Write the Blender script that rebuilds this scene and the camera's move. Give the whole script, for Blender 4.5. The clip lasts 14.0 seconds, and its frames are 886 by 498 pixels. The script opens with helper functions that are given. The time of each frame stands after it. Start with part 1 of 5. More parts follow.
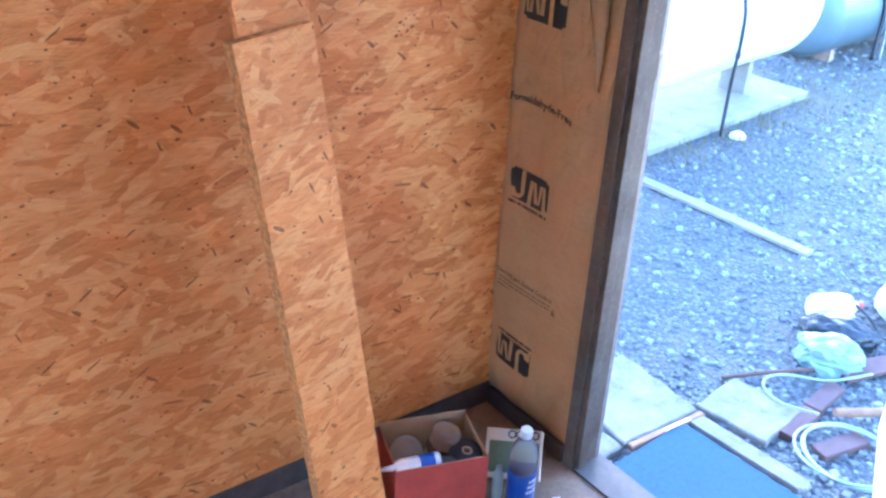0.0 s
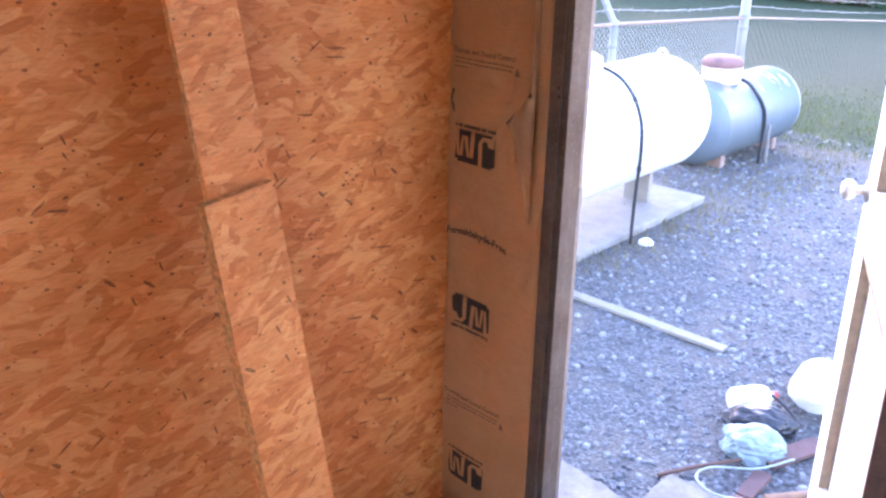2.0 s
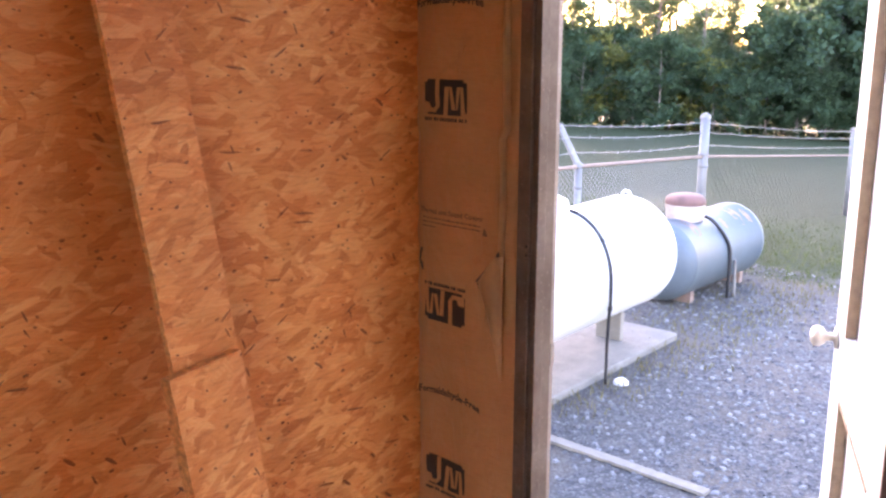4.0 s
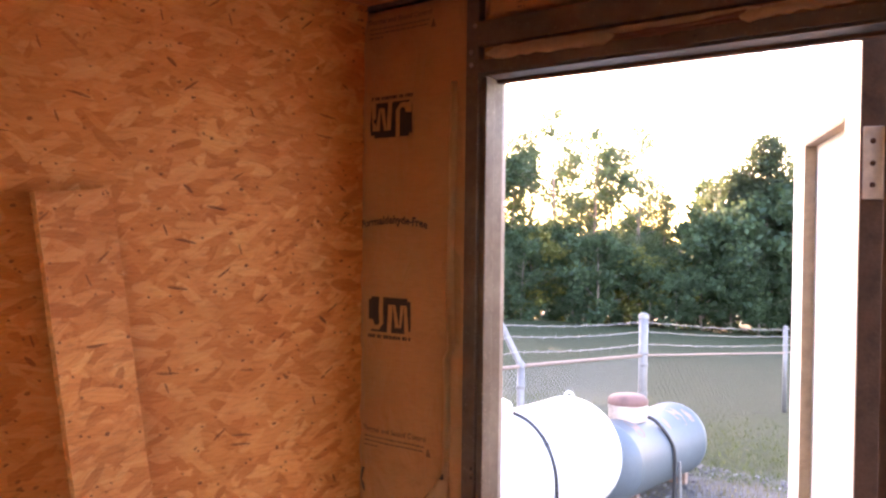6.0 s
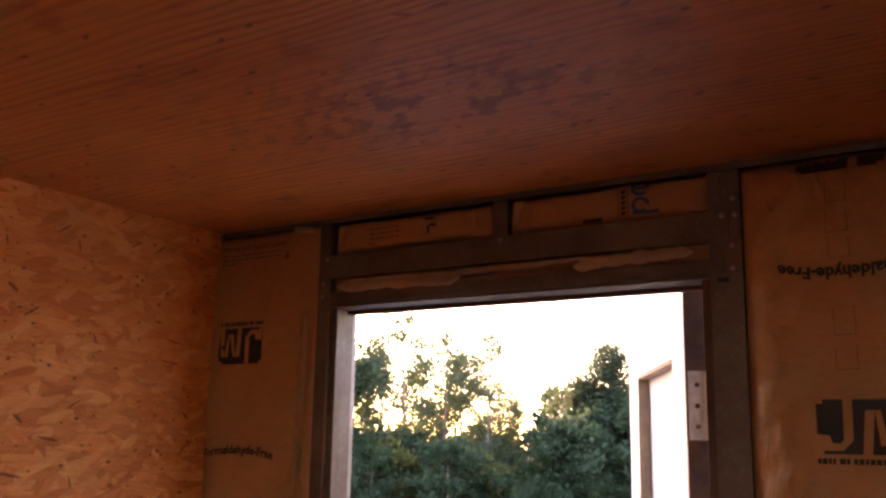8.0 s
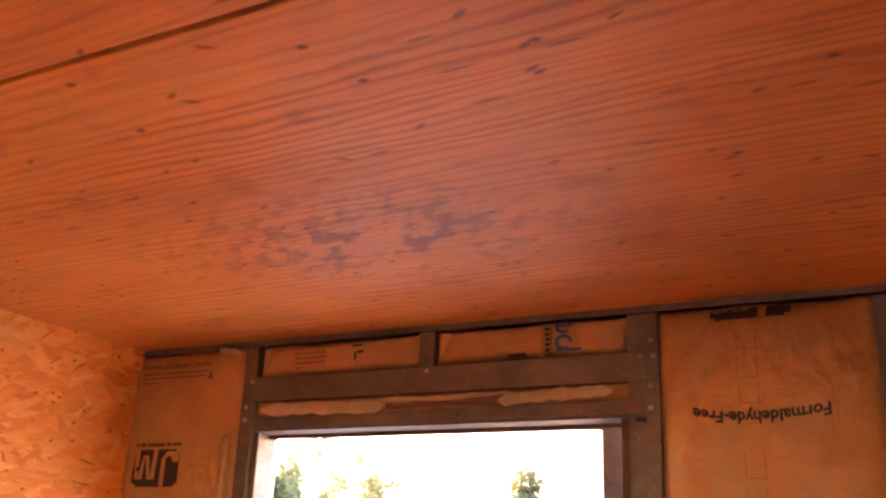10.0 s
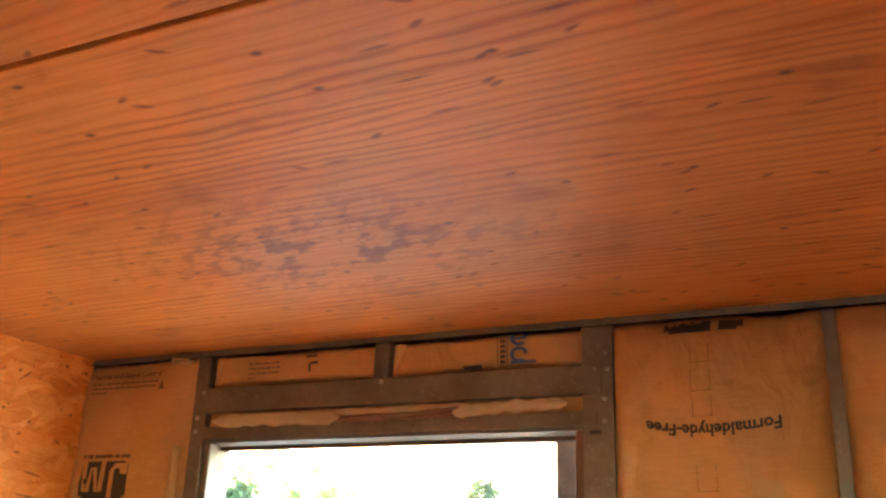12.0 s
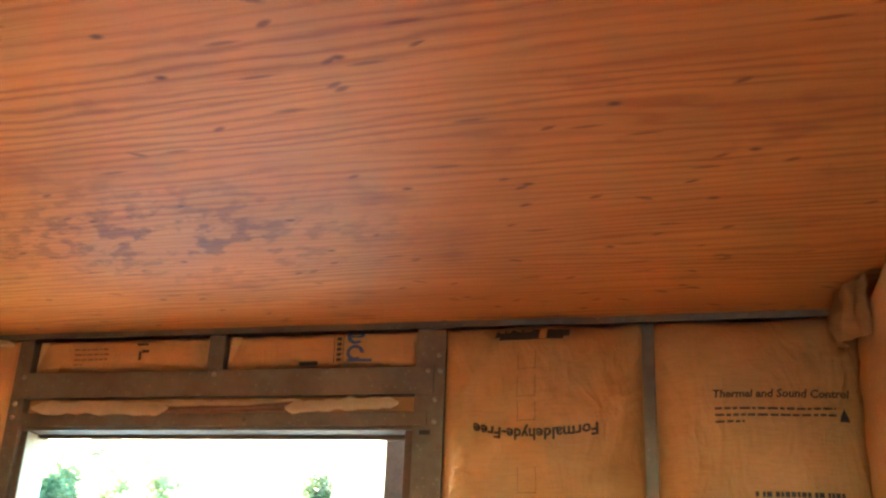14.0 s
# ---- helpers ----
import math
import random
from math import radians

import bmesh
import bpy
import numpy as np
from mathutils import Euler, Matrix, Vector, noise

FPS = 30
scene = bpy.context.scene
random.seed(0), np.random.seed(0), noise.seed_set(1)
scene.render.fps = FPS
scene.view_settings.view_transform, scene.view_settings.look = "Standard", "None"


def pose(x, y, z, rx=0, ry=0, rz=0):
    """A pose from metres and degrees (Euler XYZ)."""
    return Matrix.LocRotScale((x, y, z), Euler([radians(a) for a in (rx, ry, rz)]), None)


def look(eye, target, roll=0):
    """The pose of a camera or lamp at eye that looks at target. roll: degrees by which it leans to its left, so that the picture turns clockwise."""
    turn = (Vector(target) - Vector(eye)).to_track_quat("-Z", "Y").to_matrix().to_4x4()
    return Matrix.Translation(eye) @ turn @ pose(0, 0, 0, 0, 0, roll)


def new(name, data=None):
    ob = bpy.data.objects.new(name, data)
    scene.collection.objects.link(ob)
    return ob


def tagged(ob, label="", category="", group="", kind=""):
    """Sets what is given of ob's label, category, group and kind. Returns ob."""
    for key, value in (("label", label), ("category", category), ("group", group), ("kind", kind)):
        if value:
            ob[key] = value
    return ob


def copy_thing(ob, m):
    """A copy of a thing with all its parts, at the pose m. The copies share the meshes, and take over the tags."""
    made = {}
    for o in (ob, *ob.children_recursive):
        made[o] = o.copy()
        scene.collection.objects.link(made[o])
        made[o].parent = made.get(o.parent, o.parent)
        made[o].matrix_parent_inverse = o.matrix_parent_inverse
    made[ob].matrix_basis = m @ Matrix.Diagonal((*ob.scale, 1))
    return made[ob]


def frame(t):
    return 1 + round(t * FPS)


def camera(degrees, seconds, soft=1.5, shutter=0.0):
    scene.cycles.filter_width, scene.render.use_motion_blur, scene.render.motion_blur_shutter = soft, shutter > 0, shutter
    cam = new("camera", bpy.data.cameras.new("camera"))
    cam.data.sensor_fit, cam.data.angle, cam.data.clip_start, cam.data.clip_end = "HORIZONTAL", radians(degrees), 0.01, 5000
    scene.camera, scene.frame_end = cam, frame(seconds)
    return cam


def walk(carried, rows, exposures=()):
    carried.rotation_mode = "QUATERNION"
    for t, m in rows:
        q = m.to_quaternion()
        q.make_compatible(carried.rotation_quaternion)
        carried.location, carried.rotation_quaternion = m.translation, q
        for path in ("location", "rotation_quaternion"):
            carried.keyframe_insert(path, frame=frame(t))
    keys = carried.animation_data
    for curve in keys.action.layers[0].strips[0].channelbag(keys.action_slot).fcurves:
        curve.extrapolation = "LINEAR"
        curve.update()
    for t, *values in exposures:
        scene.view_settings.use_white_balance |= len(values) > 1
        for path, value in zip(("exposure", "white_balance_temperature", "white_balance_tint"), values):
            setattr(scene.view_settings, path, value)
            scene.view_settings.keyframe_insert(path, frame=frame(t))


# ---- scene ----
# ---------------------------------------------------------------- camera
cam = camera(50.9, 14.0, soft=2.5)
PATH = [
    (0, (1.615, -1.445, 1.655), (0.224, -0.369, 0.704), 3.0),
    (0.5, (1.716, -1.602, 1.723), (0.348, -0.426, 0.859), 2.9),
    (1, (1.699, -1.597, 1.734), (0.331, -0.392, 0.912), 2.0),
    (1.5, (1.681, -1.601, 1.745), (0.32, -0.357, 0.97), 1.4),
    (2, (1.681, -1.6, 1.759), (0.319, -0.326, 1.037), 1.2),
    (4.5, (1.66, -1.567, 1.822), (0.284, -0.158, 1.472), 0.2),
    (5, (1.657, -1.562, 1.837), (0.303, -0.111, 1.587), 0.8),
    (5.5, (1.649, -1.564, 1.85), (0.295, -0.099, 1.707), 1.0),
    (6, (1.648, -1.563, 1.865), (0.315, -0.073, 1.831), 0.7),
    (6.5, (1.656, -1.569, 1.88), (0.353, -0.054, 1.956), 0.4),
    (7, (1.666, -1.573, 1.891), (0.448, 0.003, 2.063), 0.7),
    (7.5, (1.669, -1.576, 1.904), (0.532, 0.048, 2.171), 0.8),
    (8, (1.672, -1.589, 1.923), (0.608, 0.056, 2.326), 1.1),
    (8.5, (1.682, -1.612, 1.936), (0.689, 0.039, 2.474), 1.8),
    (9, (1.683, -1.624, 1.939), (0.744, 0.04, 2.53), 2.4),
    (11.5, (1.684, -1.634, 1.944), (0.831, 0.042, 2.626), 2.0),
    (12, (1.684, -1.624, 1.944), (0.871, 0.075, 2.616), 2.1),
    (12.5, (1.685, -1.612, 1.945), (0.941, 0.119, 2.614), 2.2),
    (13, (1.687, -1.611, 1.945), (1.005, 0.146, 2.615), 2.3),
    (13.5, (1.7, -1.628, 1.946), (1.108, 0.157, 2.627), 2.5),
    (14, (1.707, -1.638, 1.948), (1.191, 0.173, 2.621), 2.5),
]
EXPOSURES = [(0.0, 5.2, 4450, 20), (0.6, 5.1, 4850, 30), (2.0, 4.85, 5550, 42), (4.5, 4.55, 6500, 45), (6.0, 4.55, 6750, 47), (7.0, 4.1, 6900, 50),
             (8.5, 3.75, 7400, 58), (9.0, 4.9, 8700, 74), (11.5, 6.2, 7100, 20), (12.5, 6.25, 6700, 6), (14.0, 6.35, 5900, -4)]
walk(cam, [(t, look(e, g, r)) for t, e, g, r in PATH], EXPOSURES)

# ---------------------------------------------------------------- world and sun
SUN_AZ, SUN_EL = radians(-48), radians(8.5)
world = bpy.data.worlds.new("evening_sky")
scene.world = world
world.use_nodes = True
wn = world.node_tree
sky = wn.nodes.new("ShaderNodeTexSky")
sky.sky_type = "NISHITA"
sky.sun_disc = False
sky.sun_elevation, sky.sun_rotation = SUN_EL, SUN_AZ
sky.dust_density = 1.2
wn.nodes["Background"].inputs["Strength"].default_value = 0.15
wn.links.new(sky.outputs[0], wn.nodes["Background"].inputs["Color"])
sun = new("sun", bpy.data.lights.new("sun", "SUN"))
sun.data.energy, sun.data.angle, sun.data.color = 2.0, radians(0.6), (1.0, 0.80, 0.55)
sd = Vector((math.sin(SUN_AZ) * math.cos(SUN_EL), math.cos(SUN_AZ) * math.cos(SUN_EL), math.sin(SUN_EL)))
sun.matrix_world = look(sd * 80, (0, 0, 0))


# ---------------------------------------------------------------- node helpers
class Mat:
    """A small builder for node materials."""

    def __init__(self, name, rough=0.7, metal=0.0, spec=0.4):
        self.m = bpy.data.materials.new(name)
        self.m.use_nodes = True
        self.t = self.m.node_tree
        self.b = self.t.nodes["Principled BSDF"]
        self.b.inputs["Roughness"].default_value = rough
        self.b.inputs["Metallic"].default_value = metal
        self.b.inputs["Specular IOR Level"].default_value = spec
        self.co = self.node("ShaderNodeTexCoord").outputs["Object"]

    def node(self, kind, operation="", feature="", data_type="", blend_type="", voronoi_dimensions=""):
        n = self.t.nodes.new(kind)
        if voronoi_dimensions:
            n.voronoi_dimensions = voronoi_dimensions
        if operation:
            n.operation = operation
        if feature:
            n.feature = feature
        if data_type:
            n.data_type, n.blend_type = data_type, blend_type
        return n

    def put(self, sock, v):
        if hasattr(v, "is_linked"):
            self.t.links.new(v, sock)
        elif isinstance(v, (tuple, list)) and len(v) == 3 and len(sock.default_value) == 4:
            sock.default_value = (*v, 1)
        else:
            sock.default_value = v

    def mapping(self, co=None, scale=(1, 1, 1), rot=(0, 0, 0), loc=(0, 0, 0)):
        n = self.node("ShaderNodeMapping")
        self.put(n.inputs["Vector"], co or self.co)
        n.inputs["Scale"].default_value, n.inputs["Rotation"].default_value, n.inputs["Location"].default_value = scale, rot, loc
        return n.outputs[0]

    def noise(self, scale, detail=3, rough=0.55, co=None, distort=0.0):
        n = self.node("ShaderNodeTexNoise")
        self.put(n.inputs["Vector"], co or self.co)
        n.inputs["Scale"].default_value, n.inputs["Detail"].default_value = scale, detail
        n.inputs["Roughness"].default_value, n.inputs["Distortion"].default_value = rough, distort
        return n.outputs["Fac"]

    def voronoi(self, scale, co=None, feature="F1", out="Color", rnd=1.0):
        n = self.node("ShaderNodeTexVoronoi", feature=feature)
        self.put(n.inputs["Vector"], co or self.co)
        n.inputs["Scale"].default_value, n.inputs["Randomness"].default_value = scale, rnd
        return n.outputs[out]

    def ramp(self, fac, stops, interp="LINEAR"):
        n = self.node("ShaderNodeValToRGB")
        n.color_ramp.interpolation = interp
        e = n.color_ramp.elements
        while len(e) < len(stops):
            e.new(0.5)
        for el, (p, c) in zip(e, stops):
            el.position = p
            el.color = (*c, 1) if isinstance(c, tuple) else (c, c, c, 1)
        self.put(n.inputs[0], fac)
        return n.outputs[0]

    def mix(self, fac, a, b, kind="MIX"):
        n = self.node("ShaderNodeMix", data_type="RGBA", blend_type=kind)
        self.put(n.inputs[0], fac), self.put(n.inputs[6], a), self.put(n.inputs[7], b)
        return n.outputs[2]

    def calc(self, op, a, b=0.0, c=0.0):
        n = self.node("ShaderNodeMath", operation=op)
        self.put(n.inputs[0], a), self.put(n.inputs[1], b), self.put(n.inputs[2], c)
        return n.outputs[0]

    def split(self, co=None):
        n = self.node("ShaderNodeSeparateXYZ")
        self.put(n.inputs[0], co or self.co)
        return n.outputs

    def color(self, c):
        self.put(self.b.inputs["Base Color"], c)
        return self

    def rough(self, r):
        self.put(self.b.inputs["Roughness"], r)
        return self

    def bump(self, h, strength=0.3, dist=0.005):
        n = self.node("ShaderNodeBump")
        n.inputs["Strength"].default_value, n.inputs["Distance"].default_value = strength, dist
        self.put(n.inputs["Height"], h)
        self.t.links.new(n.outputs[0], self.b.inputs["Normal"])
        return self


def simple(name, col, rough=0.6, metal=0.0, var=0.25, scale=25.0, spec=0.4, bump=0.15):
    """A surface of one colour with blotches and fine grain."""
    m = Mat(name, rough, metal, spec)
    n1, n2 = m.noise(scale, 4), m.noise(scale * 9, 2)
    dark = tuple(c * (1 - var) for c in col)
    lite = tuple(min(1, c * (1 + var * 0.5)) for c in col)
    c = m.ramp(n1, [(0.3, dark), (0.7, lite)])
    m.color(m.mix(0.25, c, m.ramp(n2, [(0.3, dark), (0.7, lite)])))
    m.rough(m.calc("MULTIPLY_ADD", n1, 0.25, rough - 0.12))
    if bump:
        m.bump(n2, bump, 0.002)
    return m.m


def osb_material(name, axes, tint=1.0, seed=0.0):
    """Pressed strand board: layers of long wood flakes at many angles. axes: which coordinates run along and across."""
    m = Mat(name, 0.62, 0, 0.35)
    xyz = m.split()
    comb = m.node("ShaderNodeCombineXYZ")
    m.put(comb.inputs[0], xyz[axes[0]]), m.put(comb.inputs[1], xyz[axes[1]])
    comb.inputs[2].default_value = seed
    base = comb.outputs[0]
    wob = m.node("ShaderNodeTexNoise")
    m.put(wob.inputs["Vector"], base)
    wob.inputs["Scale"].default_value = 9
    add = m.node("ShaderNodeVectorMath", operation="MULTIPLY_ADD")
    m.put(add.inputs[0], wob.outputs["Color"])
    add.inputs[1].default_value = (0.014, 0.014, 0)
    m.put(add.inputs[2], base)
    base = add.outputs[0]
    col, hgt = None, None
    tones = [(0.0, (0.33, 0.098, 0.018)), (0.18, (0.47, 0.156, 0.031)), (0.40, (0.60, 0.222, 0.046)), (0.60, (0.70, 0.284, 0.065)),
             (0.80, (0.78, 0.365, 0.100)), (1.0, (0.86, 0.48, 0.165))]
    tones = [(p, tuple(v * tint for v in c)) for p, c in tones]
    layers = [(4, 7, 22, 0), (24, 9, 30, 1.3), (-28, 9, 28, 2.1), (58, 11, 36, 3.7), (-12, 7, 26, 4.2), (-63, 12, 38, 5.9), (12, 8, 30, 6.4), (38, 12, 46, 7.7), (-38, 13, 48, 8.3), (8, 10, 34, 9.4), (-18, 12, 44, 11.1)]
    for i, (ang, sl, sw, off) in enumerate(layers):
        co = m.mapping(base, rot=(0, 0, radians(ang)), loc=(off, off * 0.7, 0))
        co = m.mapping(co, scale=(sl, sw, 1))
        v = m.node("ShaderNodeTexVoronoi", voronoi_dimensions="2D", feature="F1")
        m.put(v.inputs["Vector"], co)
        v.inputs["Scale"].default_value = 1
        sep = m.node("ShaderNodeSeparateColor")
        m.put(sep.inputs[0], v.outputs["Color"])
        streak = m.noise(1.0, 5, 0.72, m.mapping(co, scale=(0.9, 9, 1)))
        val = m.calc("ADD", m.calc("MULTIPLY", m.calc("POWER", sep.outputs[0], 0.8), 0.66), m.calc("MULTIPLY", m.calc("SUBTRACT", streak, 0.22), 0.95))
        c = m.ramp(val, tones)
        h = m.calc("MULTIPLY_ADD", streak, 0.35, sep.outputs[1])
        if col is None:
            col, hgt = c, h
        else:
            mask = m.calc("MULTIPLY", m.calc("GREATER_THAN", sep.outputs[2], 0.58), m.calc("LESS_THAN", v.outputs["Distance"], 0.50))
            col, hgt = m.mix(m.calc("MULTIPLY", mask, 0.92), col, c), m.mix(mask, hgt, h)
    # rare dark slivers and specks of bark
    for ang, sl, sw, cut in ((8, 15, 140, 0.993), (-35, 20, 160, 0.994), (70, 30, 160, 0.997), (20, 110, 170, 0.986), (-10, 70, 110, 0.990), (40, 26, 90, 0.997)):
        co = m.mapping(base, rot=(0, 0, radians(ang)), loc=(cut * 7, 3, 0))
        co = m.mapping(co, scale=(sl, sw, 1))
        v = m.node("ShaderNodeTexVoronoi", voronoi_dimensions="2D", feature="F1")
        m.put(v.inputs["Vector"], co)
        v.inputs["Scale"].default_value = 1
        sep = m.node("ShaderNodeSeparateColor")
        m.put(sep.inputs[0], v.outputs["Color"])
        mask = m.calc("MULTIPLY", m.calc("GREATER_THAN", sep.outputs[0], cut), m.calc("LESS_THAN", v.outputs["Distance"], 0.38))
        col = m.mix(m.calc("MULTIPLY", mask, 0.85), col, (0.10, 0.030, 0.010))
    # hair-fine strands lying at two angles over the flakes
    for rot, off in ((0.12, 0.0), (-0.55, 4.0)):
        hair = m.noise(1.0, 3, 0.6, m.mapping(m.mapping(base, rot=(0, 0, rot), loc=(off, off, 0)), scale=(14, 330, 1)))
        col = m.mix(m.ramp(hair, [(0.58, 0.0), (0.72, 0.30)]), col, (0.30, 0.088, 0.018))
        col = m.mix(m.ramp(hair, [(0.28, 0.25), (0.42, 0.0)]), col, (0.88, 0.54, 0.21))
    fib = m.noise(1.0, 5, 0.7, m.mapping(base, scale=(22, 130, 1), rot=(0, 0, 0.1)))
    col = m.mix(m.ramp(fib, [(0.52, 0.0), (0.68, 0.5)]), col, (0.33, 0.100, 0.020))
    col = m.mix(m.ramp(fib, [(0.30, 0.35), (0.45, 0.0)]), col, (0.82, 0.48, 0.17))
    big = m.noise(1.7, 2, 0.5, base)
    col = m.mix(m.ramp(big, [(0.35, 0.0), (0.70, 0.5)]), col, (0.47, 0.155, 0.028))
    m.color(col)
    m.bump(hgt, 0.35, 0.0035)
    return m.m


def ply_material(name):
    """Stained fir plywood: long wavy grain along x, knots, scuffs and a cluster of stains."""
    m = Mat(name, 0.42, 0, 0.4)
    x, y, z = m.split()
    warp = m.noise(1.0, 3, 0.5, m.mapping(scale=(1.1, 7.0, 1.0)))
    wav = m.calc("ADD", m.calc("MULTIPLY", y, 330.0), m.calc("ADD", m.calc("MULTIPLY", warp, 44.0), m.calc("MULTIPLY", m.noise(1.0, 4, 0.6, m.mapping(scale=(10, 30, 1))), 5.0)))
    rings = m.calc("POWER", m.calc("MULTIPLY_ADD", m.calc("SINE", wav), 0.5, 0.5), 2.4)
    dens = m.ramp(m.noise(1.0, 3, 0.6, m.mapping(scale=(1.6, 9, 1))), [(0.34, 0.22), (0.62, 1.0)])
    fine = m.noise(1.0, 4, 0.65, m.mapping(scale=(6, 210, 1)))
    base = m.ramp(m.noise(2.3, 3, 0.55, m.mapping(scale=(0.7, 2.2, 1))), [(0.3, (0.37, 0.122, 0.024)), (0.72, (0.53, 0.205, 0.044))])
    col = m.mix(m.calc("MULTIPLY", m.calc("MULTIPLY", rings, dens), 0.72), base, (0.21, 0.056, 0.012))
    col = m.mix(m.ramp(fine, [(0.5, 0.0), (0.75, 0.45)]), col, (0.22, 0.060, 0.013))
    # short streaky scuffs all over, lying along the grain
    for rot, sx, sy, cut, amount in ((0.06, 17, 95, 0.984, 0.6), (0.45, 34, 80, 0.986, 0.7), (-0.5, 26, 70, 0.988, 0.65)):
        v = m.node("ShaderNodeTexVoronoi", voronoi_dimensions="2D", feature="F1")
        m.put(v.inputs["Vector"], m.mapping(m.mapping(rot=(0, 0, rot), loc=(sx, cut, 0)), scale=(sx, sy, 1)))
        v.inputs["Scale"].default_value = 1.0
        sep = m.node("ShaderNodeSeparateColor")
        m.put(sep.inputs[0], v.outputs["Color"])
        mask = m.calc("MULTIPLY", m.calc("GREATER_THAN", sep.outputs[0], cut), m.ramp(v.outputs["Distance"], [(0.18, 1.0), (0.42, 0.0)]))
        col = m.mix(m.calc("MULTIPLY", mask, amount), col, (0.075, 0.020, 0.012))
    # soft darker blotches
    blot = m.noise(1.0, 3, 0.55, m.mapping(scale=(9, 14, 1), loc=(2, 5, 0)))
    col = m.mix(m.ramp(blot, [(0.60, 0.0), (0.72, 0.40)]), col, (0.16, 0.036, 0.018))
    # cluster of stains near the door
    dx, dy = m.calc("MULTIPLY", m.calc("SUBTRACT", x, 0.94), 1.9), m.calc("MULTIPLY", m.calc("SUBTRACT", y, -0.50), 3.6)
    rad = m.calc("SQRT", m.calc("ADD", m.calc("MULTIPLY", dx, dx), m.calc("MULTIPLY", dy, dy)))
    spot = m.noise(1.0, 3, 0.6, m.mapping(m.mapping(rot=(0, 0, 0.6)), scale=(20, 34, 1), loc=(3, 1, 0)))
    col = m.mix(m.calc("MULTIPLY", m.ramp(spot, [(0.50, 0.0), (0.60, 0.65)]), m.ramp(rad, [(0.1, 1.0), (1.0, 0.0)])), col, (0.070, 0.020, 0.018))
    # knots
    v = m.node("ShaderNodeTexVoronoi", voronoi_dimensions="2D", feature="F1")
    m.put(v.inputs["Vector"], m.mapping(scale=(3.4, 5.2, 1), loc=(0.3, 0.2, 0)))
    v.inputs["Scale"].default_value = 1.0
    col = m.mix(m.ramp(v.outputs["Distance"], [(0.010, 0.85), (0.032, 0.0)]), col, (0.045, 0.016, 0.010))
    m.color(col)
    m.rough(m.calc("MULTIPLY_ADD", fine, 0.25, 0.46))
    m.bump(m.calc("ADD", fine, m.calc("MULTIPLY", rings, 0.5)), 0.2, 0.002)
    return m.m


def kraft_material():
    m = Mat("kraft_paper", 0.55, 0, 0.35)
    n1 = m.noise(5, 4)
    n2 = m.noise(1.0, 3, 0.6, m.mapping(scale=(30, 30, 220)))
    c = m.ramp(n1, [(0.3, (0.385, 0.200, 0.072)), (0.7, (0.465, 0.256, 0.100))])
    c = m.mix(m.ramp(n2, [(0.45, 0.0), (0.75, 0.35)]), c, (0.31, 0.148, 0.048))
    m.color(c)
    cr = m.noise(16, 5, 0.6, m.mapping(scale=(1.2, 1, 0.6)), 1.5)
    ridge = m.calc("ABSOLUTE", m.calc("SUBTRACT", m.noise(7, 3, 0.5, m.mapping(scale=(1.6, 1, 0.8)), 0.8), 0.5))
    m.bump(m.calc("ADD", m.calc("MULTIPLY", cr, 0.5), m.calc("ADD", m.calc("MULTIPLY", ridge, -2.2), m.calc("MULTIPLY", n2, 0.1))), 0.75, 0.012)
    return m.m


def steel_material(name, col, dirt, amount=0.5):
    """Old galvanised section with a film of dirt."""
    m = Mat(name, 0.5, 0.55, 0.5)
    n1, n2 = m.noise(7, 5, 0.6), m.noise(60, 3)
    sp = m.voronoi(70, out="Distance")
    c = m.mix(m.ramp(n1, [(0.35, 0.0), (0.7, amount)]), col, dirt)
    c = m.mix(m.ramp(sp, [(0.10, 0.5), (0.22, 0.0)]), c, tuple(min(1, v * 1.6) for v in col))
    m.color(m.mix(m.ramp(n2, [(0.4, 0.0), (0.8, 0.3)]), c, tuple(v * 0.6 for v in dirt)))
    m.rough(m.calc("MULTIPLY_ADD", n1, 0.35, 0.38))
    m.bump(n2, 0.15, 0.001)
    return m.m


